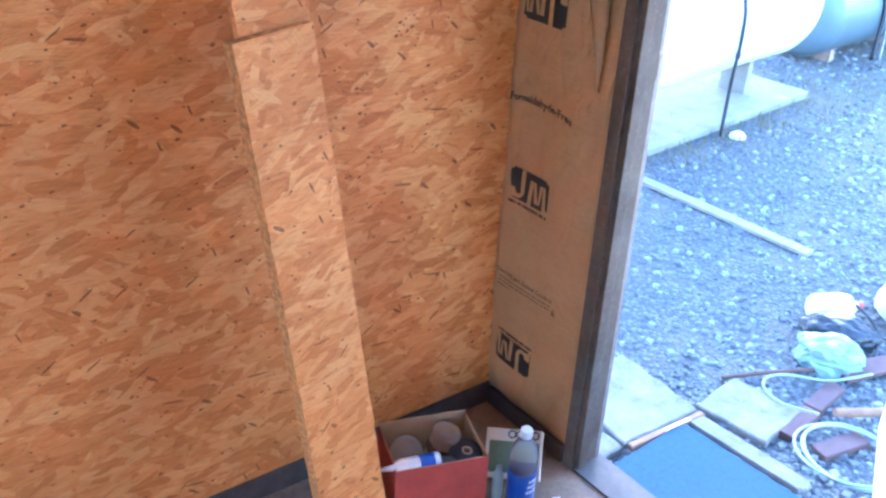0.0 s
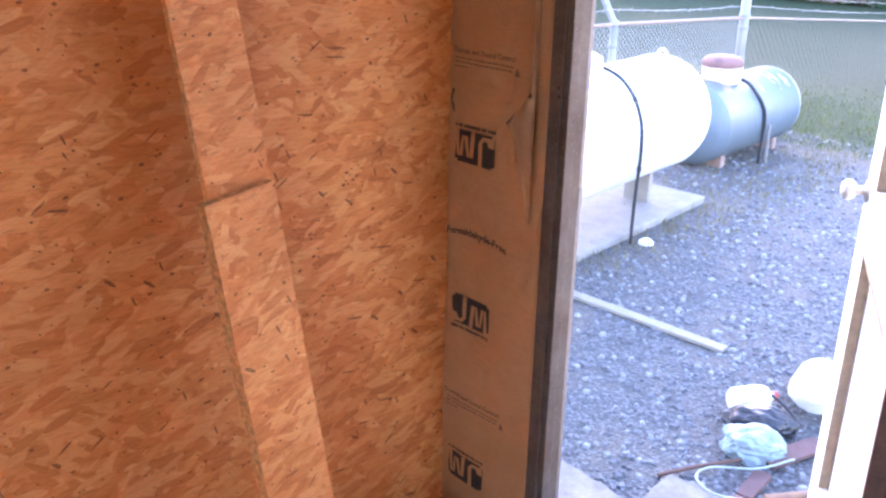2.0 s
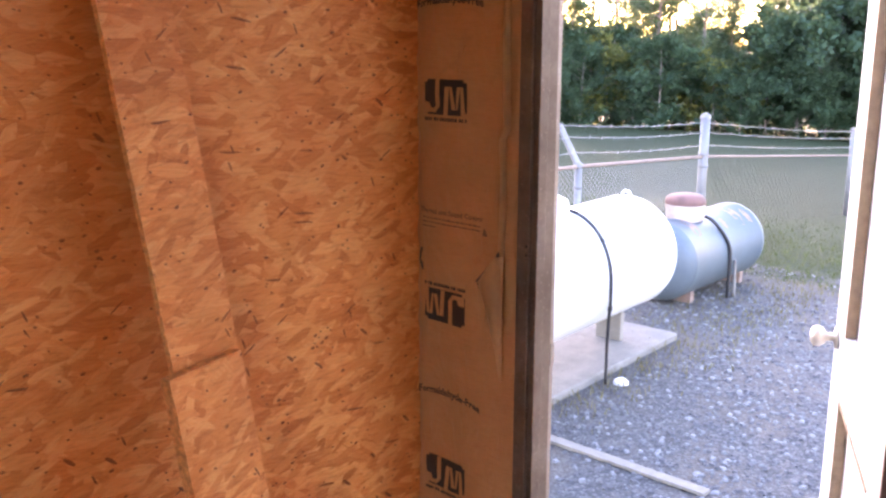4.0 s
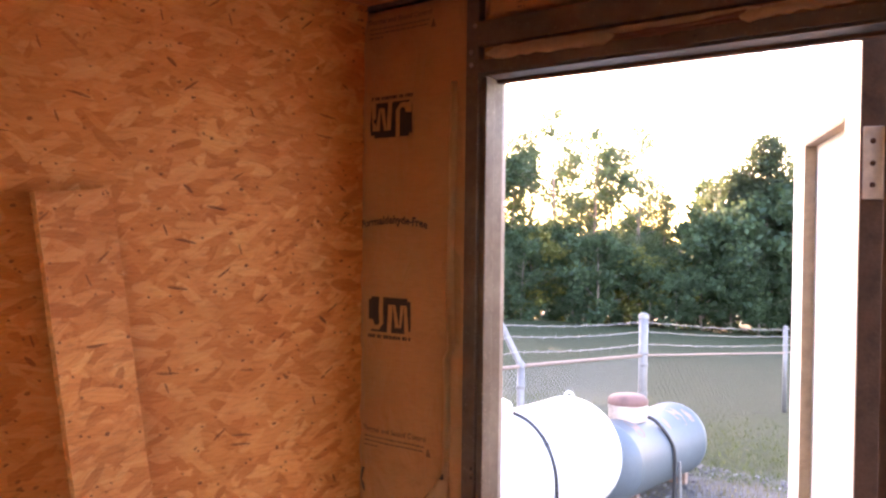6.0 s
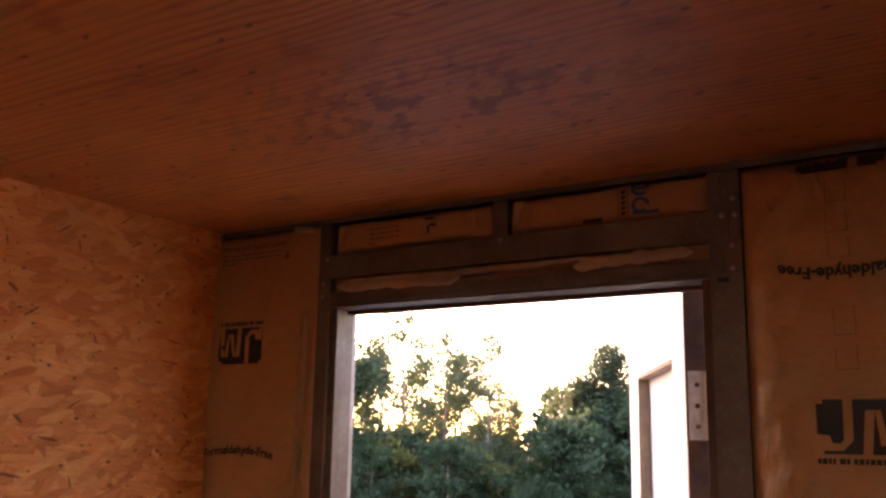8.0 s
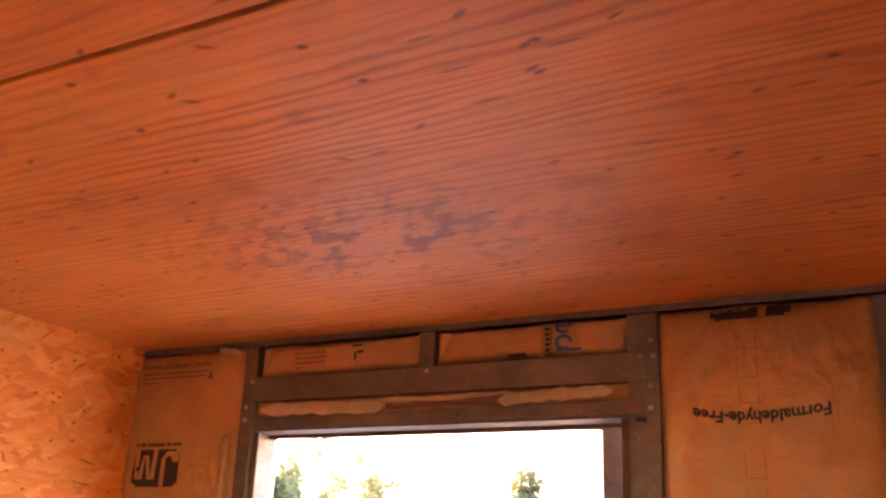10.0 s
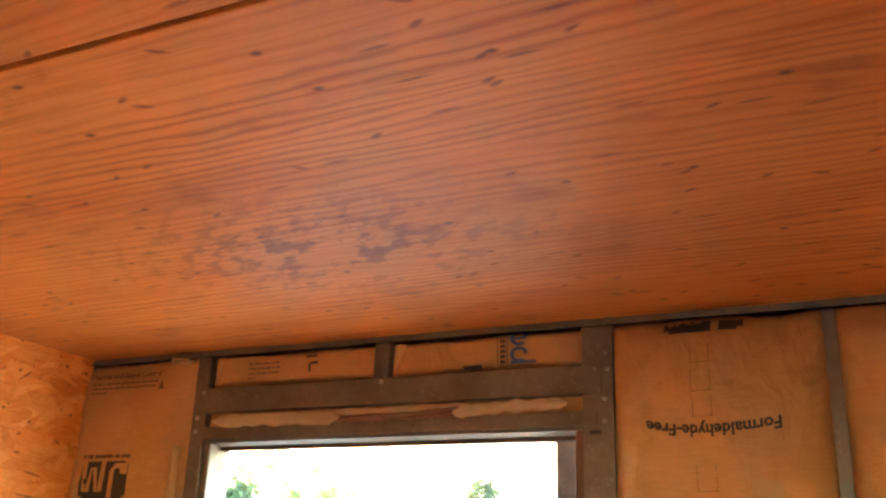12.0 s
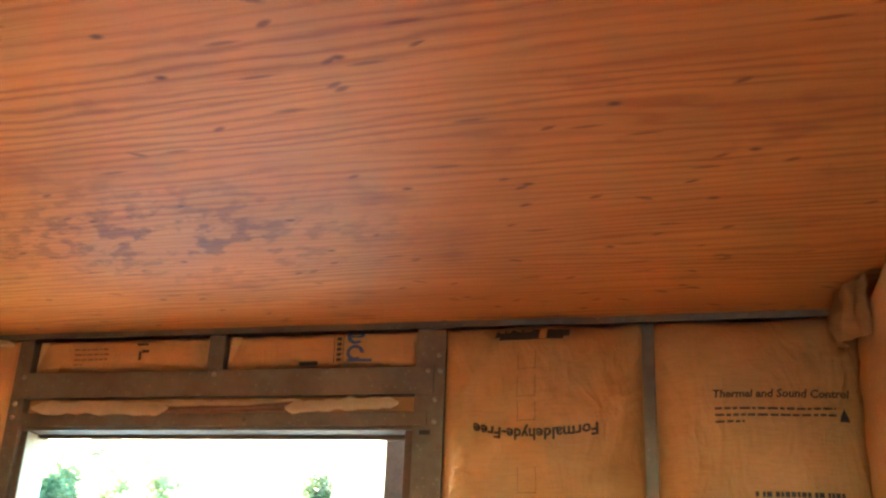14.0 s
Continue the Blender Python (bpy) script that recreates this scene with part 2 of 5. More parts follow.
def ground_material():
    """Gravel by the house, thin dry grass and then a mown field beyond."""
    m = Mat("gravel_and_grass", 0.9, 0, 0.2)
    x, y, z = m.split()
    v = m.node("ShaderNodeTexVoronoi", feature="F1")
    m.put(v.inputs["Vector"], m.co)
    v.inputs["Scale"].default_value = 62
    sep = m.node("ShaderNodeSeparateColor")
    m.put(sep.inputs[0], v.outputs["Color"])
    stones = m.ramp(sep.outputs[0], [(0.0, (0.068, 0.068, 0.064)), (0.5, (0.098, 0.098, 0.092)), (1.0, (0.160, 0.159, 0.149))])
    stones = m.mix(m.ramp(v.outputs["Distance"], [(0.35, 0.0), (0.75, 0.6)]), stones, (0.057, 0.057, 0.060))
    patch = m.noise(1.6, 4, 0.6)
    stones = m.mix(m.ramp(patch, [(0.44, 0.0), (0.66, 0.6)]), stones, (0.139, 0.115, 0.087))
    g1, g2 = m.noise(0.35, 5, 0.6), m.noise(22, 4, 0.7, m.mapping(scale=(1, 0.4, 1)))
    grass = m.ramp(g1, [(0.3, (0.019, 0.034, 0.010)), (0.55, (0.026, 0.040, 0.012)), (0.75, (0.042, 0.045, 0.016))])
    grass = m.mix(m.ramp(g2, [(0.35, 0.0), (0.75, 0.55)]), grass, (0.017, 0.028, 0.009))
    tuft = m.noise(1.0, 5, 0.7, m.mapping(scale=(2.2, 0.9, 1)))
    grass = m.mix(m.ramp(tuft, [(0.36, 0.0), (0.66, 0.75)]), grass, (0.016, 0.028, 0.008))
    far = m.calc("ADD", y, m.calc("MULTIPLY", m.noise(0.9, 5, 0.65), 2.2))
    m.color(m.mix(m.ramp(m.calc("MULTIPLY_ADD", far, 0.1, -0.05), [(0.67, 0.0), (0.75, 1.0)]), stones, grass))
    m.bump(m.calc("SUBTRACT", 1.0, v.outputs["Distance"]), 0.9, 0.012)
    return m.m


def leaf_material(name, a, b, seed=0.0):
    m = Mat(name, 0.55, 0, 0.3)
    g = m.node("ShaderNodeNewGeometry")
    c = m.ramp(g.outputs["Random Per Island"], [(0.0, a), (1.0, b)])
    big = m.noise(0.45, 3)
    m.color(m.mix(m.ramp(big, [(0.4, 0.0), (0.7, 0.45)]), c, tuple(v * 0.5 for v in a)))
    tr = m.node("ShaderNodeBsdfTranslucent")
    m.put(tr.inputs[0], m.mix(0.5, c, (0.20, 0.24, 0.08)))
    ms = m.node("ShaderNodeMixShader")
    ms.inputs[0].default_value = 0.4
    m.t.links.new(m.b.outputs[0], ms.inputs[1]), m.t.links.new(tr.outputs[0], ms.inputs[2])
    m.t.links.new(ms.outputs[0], m.t.nodes["Material Output"].inputs["Surface"])
    return m.m


def clear_plastic(name, col, rough=0.12):
    m = Mat(name, rough, 0, 0.5)
    m.color(col)
    m.b.inputs["Transmission Weight"].default_value = 0.9
    m.b.inputs["IOR"].default_value = 1.25
    m.rough(m.calc("MULTIPLY_ADD", m.noise(40, 2), 0.15, rough))
    return m.m


OSB_WALL = osb_material("strand_board_wall", (1, 2))
OSB_PLANK = osb_material("strand_board_offcut", (1, 2), 1.06, 3.3)
OSB_EDGE = simple("strand_board_edge", (0.80, 0.38, 0.11), 0.85, var=0.6, scale=80, bump=0.6)
PLY = ply_material("stained_plywood")
KRAFT = kraft_material()
KRAFT_FOLD = simple("folded_kraft", (0.58, 0.36, 0.165), 0.6, var=0.22, scale=9, bump=0.3)
PAPER_BROWN = simple("layered_brown_paper", (0.30, 0.175, 0.125), 0.8, var=0.3, scale=25, bump=0.3)
KRAFT_LIGHT = simple("torn_kraft", (0.72, 0.55, 0.34), 0.8, var=0.25, scale=14)
INK = simple("black_print", (0.030, 0.024, 0.020), 0.6, var=0.35, scale=80)
INK_FAINT = simple("faded_print", (0.16, 0.092, 0.046), 0.65, var=0.3, scale=120)
INK_BLUE = simple("blue_print", (0.045, 0.085, 0.20), 0.6, var=0.3, scale=80)
STEEL = steel_material("dirty_galvanised_steel", (0.185, 0.162, 0.132), (0.104, 0.077, 0.054), 0.75)
STEEL_PALE = steel_material("pale_door_stop", (0.36, 0.34, 0.31), (0.24, 0.20, 0.16), 0.5)
RUST = simple("rusty_brown_edge", (0.115, 0.062, 0.04), 0.8, var=0.5, scale=18, bump=0.4)
WHITE_PAINT = simple("white_door_paint", (0.80, 0.79, 0.76), 0.45, var=0.06, scale=6)
# brown holds the shade on the door's grimy recess sides
DOOR_SHADE = simple("dirty_shaded_recess", (0.33, 0.25, 0.165), 0.75, var=0.35, scale=30)
HINGE = simple("painted_hinge", (0.72, 0.68, 0.60), 0.45, var=0.3, scale=50)
BRASS = simple("dull_brass", (0.60, 0.56, 0.47), 0.35, 0.6, 0.2)
FLOOR_MAT = simple("dirty_floor_boards", (0.28, 0.20, 0.135), 0.8, var=0.55, scale=9, bump=0.4)
PLATE = simple("dark_bottom_plate", (0.085, 0.075, 0.068), 0.7, var=0.4, scale=20)
GROUND = ground_material()
CONCRETE = simple("weathered_concrete", (0.218, 0.202, 0.176), 0.9, var=0.3, scale=7, bump=0.4)
PAVER = simple("worn_paving_slab", (0.181, 0.160, 0.142), 0.9, var=0.45, scale=14, bump=0.8)
BRICK = simple("paving_brick", (0.109, 0.060, 0.051), 0.9, var=0.35, scale=20, bump=0.4)
TANK_WHITE = simple("white_tank_paint", (0.62, 0.62, 0.605), 0.35, var=0.07, scale=2.5, bump=0.03)
TANK_GREY = simple("aluminium_tank_paint", (0.100, 0.127, 0.145), 0.5, 0.05, 0.2, 3.0, bump=0.03)
TANK_RUST = simple("rust_stain", (0.27, 0.185, 0.15), 0.75, var=0.4, scale=12)
DOME_CREAM = simple("rust_streaked_cream_paint", (0.46, 0.37, 0.31), 0.6, var=0.55, scale=7)
LID_MAT = simple("faded_red_lid", (0.17, 0.085, 0.068), 0.7, var=0.5, scale=8)
RUBBER = simple("black_rubber", (0.022, 0.022, 0.024), 0.55, var=0.3)
GALV = steel_material("fence_galvanised", (0.206, 0.208, 0.212), (0.151, 0.139, 0.127), 0.5)
WIRE = simple("fence_wire", (0.24, 0.24, 0.24), 0.55, 0.5, 0.2)
WIRE_DULL = simple("weathered_fence_wire", (0.085, 0.085, 0.08), 0.8, 0.0, 0.2)
RAIL_RUST = simple("rusted_top_rail", (0.252, 0.185, 0.151), 0.7, 0.2, 0.3)
BARK = simple("tree_bark", (0.21, 0.175, 0.145), 0.95, var=0.4, scale=5, bump=0.6)
LEAF_A = leaf_material("broad_leaves", (0.043, 0.085, 0.046), (0.088, 0.141, 0.074))
LEAF_B = leaf_material("dark_leaves", (0.023, 0.059, 0.031), (0.045, 0.093, 0.046))
LEAF_C = leaf_material("yellowing_leaves", (0.085, 0.10, 0.022), (0.19, 0.18, 0.04))
NEEDLE = leaf_material("pine_needles", (0.023, 0.045, 0.029), (0.045, 0.073, 0.040))
LUMBER = simple("weathered_lumber", (0.230, 0.206, 0.170), 0.85, var=0.25, scale=16)
MATBLUE = simple("blue_grey_door_mat", (0.026, 0.060, 0.115), 0.9, var=0.35, scale=60, bump=0.5)
CARD = simple("cardboard", (0.42, 0.28, 0.155), 0.85, var=0.2, scale=20)
CARD_RED = simple("red_printed_card", (0.42, 0.07, 0.05), 0.6, var=0.3, scale=12)
CARD_GREEN = simple("green_printed_card", (0.13, 0.17, 0.10), 0.6, var=0.3, scale=12)
CARD_CREAM = simple("cream_card", (0.62, 0.55, 0.42), 0.7, var=0.15, scale=12)
WHITE_PLASTIC = simple("white_plastic", (0.64, 0.63, 0.61), 0.4, var=0.08)
YELLOW = simple("yellow_plastic", (0.62, 0.40, 0.05), 0.4, var=0.1)
BLUE_LABEL = simple("blue_label", (0.02, 0.07, 0.34), 0.35, var=0.25, scale=30)
CLEAR = clear_plastic("clear_plastic", (0.82, 0.80, 0.80))
AMBER = clear_plastic("frosted_plastic", (0.92, 0.76, 0.58), 0.25)
BLACK_PLASTIC = simple("black_plastic", (0.02, 0.02, 0.022), 0.4, var=0.2)
BAG = simple("pale_blue_bag", (0.193, 0.254, 0.272), 0.5, var=0.2, scale=12)
HOSE_WHITE = simple("pale_hose", (0.259, 0.302, 0.281), 0.45, var=0.1)
STICK = simple("orange_wood", (0.21, 0.115, 0.065), 0.8, var=0.3)


# ---------------------------------------------------------------- mesh helpers
def mesh_of(bm, material, smooth=False):
    me = bpy.data.meshes.new("mesh")
    bm.normal_update()
    bm.to_mesh(me)
    bm.free()
    for mt in material if isinstance(material, (list, tuple)) else [material]:
        me.materials.append(mt)
    if smooth:
        for p in me.polygons:
            p.use_smooth = True
    return me


def part(name, bm, material, parent=None, label="", smooth=False):
    ob = new(name, mesh_of(bm, material, smooth))
    ob.parent = parent
    if label:
        ob["label"] = label
    return ob


def thing(name, label, category, group="", at=None):
    return tagged(new(name), label, category, group) if at is None else place(tagged(new(name), label, category, group), at)


def place(ob, m):
    ob.matrix_world = m
    return ob


def structure(name, bm, material, label="", smooth=False):
    return tagged(new(name, mesh_of(bm, material, smooth)), label, "", "", "structure")


def box(bm, lo, hi, bevel=0.0, m=None, mat=0):
    """A box between two corners, its edges bevelled, moved by m."""
    lo, hi = Vector(lo), Vector(hi)
    r = bmesh.ops.create_cube(bm, size=1.0, matrix=Matrix.Translation((lo + hi) / 2) @ Matrix.Diagonal((*(hi - lo), 1)))
    vs = r["verts"]
    if bevel:
        es = list({e for v in vs for e in v.link_edges})
        out = bmesh.ops.bevel(bm, geom=es, offset=bevel, segments=2, affect="EDGES", profile=0.5)
        vs = list({v for f in out["faces"] for v in f.verts} | {v for v in vs if v.is_valid})
    fs = {f for v in vs for f in v.link_faces}
    for f in fs:
        f.material_index = mat
    if m is not None:
        bmesh.ops.transform(bm, matrix=m, verts=list({v for f in fs for v in f.verts}))
    return bm


def boxed(lo, hi, bevel=0.0, m=None):
    return box(bmesh.new(), lo, hi, bevel, m)


def lathe(profile, seg=24, m=None, bm=None):
    """A turned body from (radius, height) pairs, round z."""
    bm = bm or bmesh.new()
    rings = []
    for r, z in profile:
        if r < 1e-6:
            rings.append([bm.verts.new((0, 0, z))])
        else:
            rings.append([bm.verts.new((r * math.cos(2 * math.pi * i / seg), r * math.sin(2 * math.pi * i / seg), z)) for i in range(seg)])
    for a, b in zip(rings, rings[1:]):
        for i in range(seg):
            j = (i + 1) % seg
            q = [a[i % len(a)], a[j % len(a)], b[j % len(b)], b[i % len(b)]]
            q = list(dict.fromkeys(q))
            if len(q) > 2:
                bm.faces.new(q)
    if m is not None:
        bmesh.ops.transform(bm, matrix=m, verts=[v for r in rings for v in r])
    return bm


def tube(points, r, seg=8, bm=None, r2=None):
    """A round bar along points; r2: its radius at the end."""
    bm = bm or bmesh.new()
    pts = [Vector(p) for p in points]
    rings = []
    up = Vector((0.3, 0.2, 0.93)).normalized()
    for i, p in enumerate(pts):
        d = (pts[min(i + 1, len(pts) - 1)] - pts[max(i - 1, 0)]).normalized()
        a = d.cross(up)
        if a.length < 0.2:
            a = d.cross(Vector((1, 0, 0)))
        a.normalize()
        b = d.cross(a)
        rr = r if r2 is None else r + (r2 - r) * i / (len(pts) - 1)
        rings.append([bm.verts.new(p + (a * math.cos(2 * math.pi * k / seg) + b * math.sin(2 * math.pi * k / seg)) * rr) for k in range(seg)])
    for a, b in zip(rings, rings[1:]):
        for k in range(seg):
            bm.faces.new((a[k], a[(k + 1) % seg], b[(k + 1) % seg], b[k]))
    bm.faces.new(rings[0][::-1]), bm.faces.new(rings[-1])
    return bm


def curve_points(ctrl, n=40):
    """A smooth line through control points."""
    c = [Vector(p) for p in ctrl]
    c = [c[0] * 2 - c[1]] + c + [c[-1] * 2 - c[-2]]
    out = []
    segs = len(c) - 3
    for k in range(n + 1):
        u = k / n * segs
        i = min(int(u), segs - 1)
        t = u - i
        p0, p1, p2, p3 = c[i:i + 4]
        out.append(0.5 * (2 * p1 + (p2 - p0) * t + (2 * p0 - 5 * p1 + 4 * p2 - p3) * t * t + (3 * p1 - p0 - 3 * p2 + p3) * t ** 3))
    return out


# ---------------------------------------------------------------- the room
ROOM_X, ROOM_Y, CEIL = 1.972, -2.75, 2.41
DOOR_L, DOOR_R, DOOR_H = 0.350, 1.183, 2.207
GROUND_Z = -0.34

structure("floor", boxed((-0.10, ROOM_Y - 0.1, -0.10), (ROOM_X + 0.1, 0.095, 0.0)), FLOOR_MAT, "dark dirty timber floor of the shed")
structure("wall_west", boxed((-0.012, ROOM_Y, 0.072), (0.0, -0.003, CEIL)), OSB_WALL, "orange-brown strand board wall lining")
structure("wall_west_backing", boxed((-0.11, ROOM_Y, GROUND_Z - 0.2), (-0.013, 0.11, CEIL + 0.1)), STEEL)
structure("baseboard", boxed((-0.012, ROOM_Y, 0.0), (0.004, -0.003, 0.068), 0.003), PLATE, "dark bottom plate along the strand board")
structure("wall_east_backing", boxed((ROOM_X + 0.03, ROOM_Y - 0.1, GROUND_Z - 0.2), (ROOM_X + 0.13, 0.11, CEIL + 0.1)), STEEL)
# rear wall with a wide open doorway behind the viewer
bm = bmesh.new()
box(bm, (0.0, ROOM_Y - 0.1, 0), (1.48, ROOM_Y, CEIL))
box(bm, (1.4805, ROOM_Y - 0.1, 2.36), (ROOM_X + 0.03, ROOM_Y, CEIL))
structure("wall_south", bm, OSB_WALL, "plain board wall round an open rear doorway")
# outer skin of the door wall, round the opening
bm = bmesh.new()
box(bm, (-0.013, 0.085, GROUND_Z - 0.2), (DOOR_L - 0.03, 0.11, CEIL + 0.1))
box(bm, (DOOR_R + 0.0305, 0.085, GROUND_Z - 0.2), (ROOM_X + 0.03, 0.11, CEIL + 0.1))
box(bm, (DOOR_L - 0.03, 0.085, DOOR_H + 0.0005), (DOOR_R + 0.03, 0.11, CEIL + 0.1))
box(bm, (DOOR_L - 0.03, 0.096, GROUND_Z - 0.2), (DOOR_R + 0.03, 0.11, -0.012))
structure("wall_north", bm, STEEL, "metal outer skin of the shed")
# ceiling in two plywood sheets with a dark open joint between them
bm = bmesh.new()
box(bm, (-0.012, -1.073, CEIL), (ROOM_X + 0.03, 0.085, CEIL + 0.018), 0.002)
box(bm, (-0.012, ROOM_Y, CEIL), (ROOM_X + 0.03, -1.081, CEIL + 0.018), 0.002)
structure("ceiling", bm, PLY, "orange-stained plywood ceiling sheets with dark scuffs")
structure("roof", boxed((-0.11, ROOM_Y - 0.1, CEIL + 0.03), (ROOM_X + 0.13, 0.11, CEIL + 0.12)), STEEL)


# steel framing of the door wall: channel sections with lips and rivets
def rivet(parent, x, z, y=-0.006):
    part("rivet", lathe([(0.0055, 0), (0.005, 0.002), (0.003, 0.0035), (0, 0.004)], 10, pose(x, y, z, 90, 0, 0)), STEEL_PALE, parent)


def stud(name, label, x0, x1, z0, z1, y0=-0.005, depth=0.085):
    """An upright channel: web towards the room, two flanges."""
    ob = thing(name, label, "steel stud")
    bm = bmesh.new()
    box(bm, (x0, y0, z0), (x1, y0 + 0.0025, z1), 0.0008)
    box(bm, (x0, y0 + 0.0026, z0), (x0 + 0.0025, depth - 0.002, z1))
    box(bm, (x1 - 0.0025, y0 + 0.0026, z0), (x1, depth - 0.002, z1))
    part("channel", bm, STEEL, ob)
    return ob


jl = stud("door_jamb", "dirty grey steel door jamb with a stepped stop", 0.316, DOOR_L, 0.0, 2.396)
part("stop", boxed((DOOR_L + 0.0005, 0.004, 0.012), (DOOR_L + 0.017, 0.034, DOOR_H - 0.001), 0.002), STEEL, jl)
part("outer_stop", boxed((DOOR_L - 0.028, 0.040, 0.012), (DOOR_L - 0.019, 0.082, DOOR_H - 0.001), 0.002), STEEL, jl)
part("outer_trim", boxed((DOOR_L - 0.029, 0.083, -0.01), (DOOR_L - 0.001, 0.098, DOOR_H - 0.001), 0.002), STEEL_PALE, jl, "pale weathered outer stop")
bm = bmesh.new()
box(bm, (DOOR_L - 0.0008, 0.0835, 1.045), (DOOR_L + 0.002, 0.0975, 1.10), 0.001)
part("strike_plate", bm, STEEL_PALE, jl, "worn pale strike plate")
for z in (1.33, 1.35):
    part("screw_hole", lathe([(0.0035, 0), (0.0035, 0.001), (0, 0.001)], 8, pose(0.345, -0.0055, z, 90, 0, 0)), BLACK_PLASTIC, jl)
for z in (2.232, 2.26):
    rivet(jl, 0.331, z)

jr = stud("door_jamb", "dirty grey steel hinge jamb of the doorway", DOOR_R + 0.016, 1.256, 0.0, 2.396)
part("stop", boxed((DOOR_R, 0.0, 0.012), (DOOR_R + 0.0155, 0.110, DOOR_H - 0.001), 0.002), RUST, jr, "rust-brown inner stop")
for x, z in ((1.244, 2.345), (1.240, 2.262), (1.247, 2.315), (1.240, 2.222)):
    rivet(jr, x, z)
part("slot", boxed((1.212, -0.0062, 2.198), (1.232, -0.0052, 2.206)), BLACK_PLASTIC, jr)

hd = thing("door_header", "dirty grey steel header beam over the doorway", "steel beam")
bm = bmesh.new()
box(bm, (0.327, -0.0095, 2.271), (1.236, -0.0065, 2.324), 0.001)
box(bm, (0.3525, -0.0065, 2.3215), (1.1985, 0.07, 2.324))
box(bm, (0.3525, -0.0065, 2.271), (1.1985, 0.07, 2.2735))
part("beam", bm, STEEL, hd)
bm = bmesh.new()
box(bm, (0.352, -0.0085, 2.213), (1.226, -0.0060, 2.240), 0.0008)
box(bm, (0.3525, -0.0055, 2.2375), (1.1985, 0.08, 2.240))
part("head_rail", bm, STEEL, hd)
part("head_stop", boxed((DOOR_L + 0.001, 0.002, DOOR_H), (DOOR_R + 0.015, 0.082, DOOR_H + 0.0055), 0.001), STEEL, hd)
part("outer_head_stop", boxed((DOOR_L + 0.001, 0.060, DOOR_H - 0.008), (DOOR_R - 0.001, 0.084, DOOR_H - 0.0005), 0.001), RUST, hd)
for x in (0.345, 0.785, 1.225):
    rivet(hd, x, 2.315, -0.0098)
part("screw_hole", lathe([(0.003, 0), (0.003, 0.001), (0, 0.001)], 8, pose(0.86, -0.0075, 2.226, 90, 0, 0)), BLACK_PLASTIC, hd)

stud("wall_stud", "short grey steel stud above the header", 0.764, 0.798, 2.325, 2.396)
bs = stud("wall_stud", "thin grey steel stud between insulation batts", 1.6125, 1.634, 0.0, 2.396, 0.004)
tr = thing("top_track", "grey galvanised track along the ceiling edge", "steel track")
bm = bmesh.new()
box(bm, (0.003, -0.008, 2.397), (ROOM_X, -0.0055, CEIL - 0.001))
box(bm, (0.003, -0.0055, 2.4065), (ROOM_X, 0.08, CEIL - 0.001))
part("track", bm, STEEL, tr)
for xa, xb in ((0.005, 0.313), (1.257, ROOM_X)):
    bt = thing("bottom_track", "dark dirty steel track on the floor", "steel track")
    part("track", boxed((xa, -0.012, 0.001), (xb, 0.08, 0.055), 0.002), PLATE, bt)
structure("door_threshold", boxed((DOOR_L + 0.001, -0.004, 0.0005), (DOOR_R - 0.001, 0.10, 0.008), 0.002), PLATE, "worn steel threshold of the doorway")


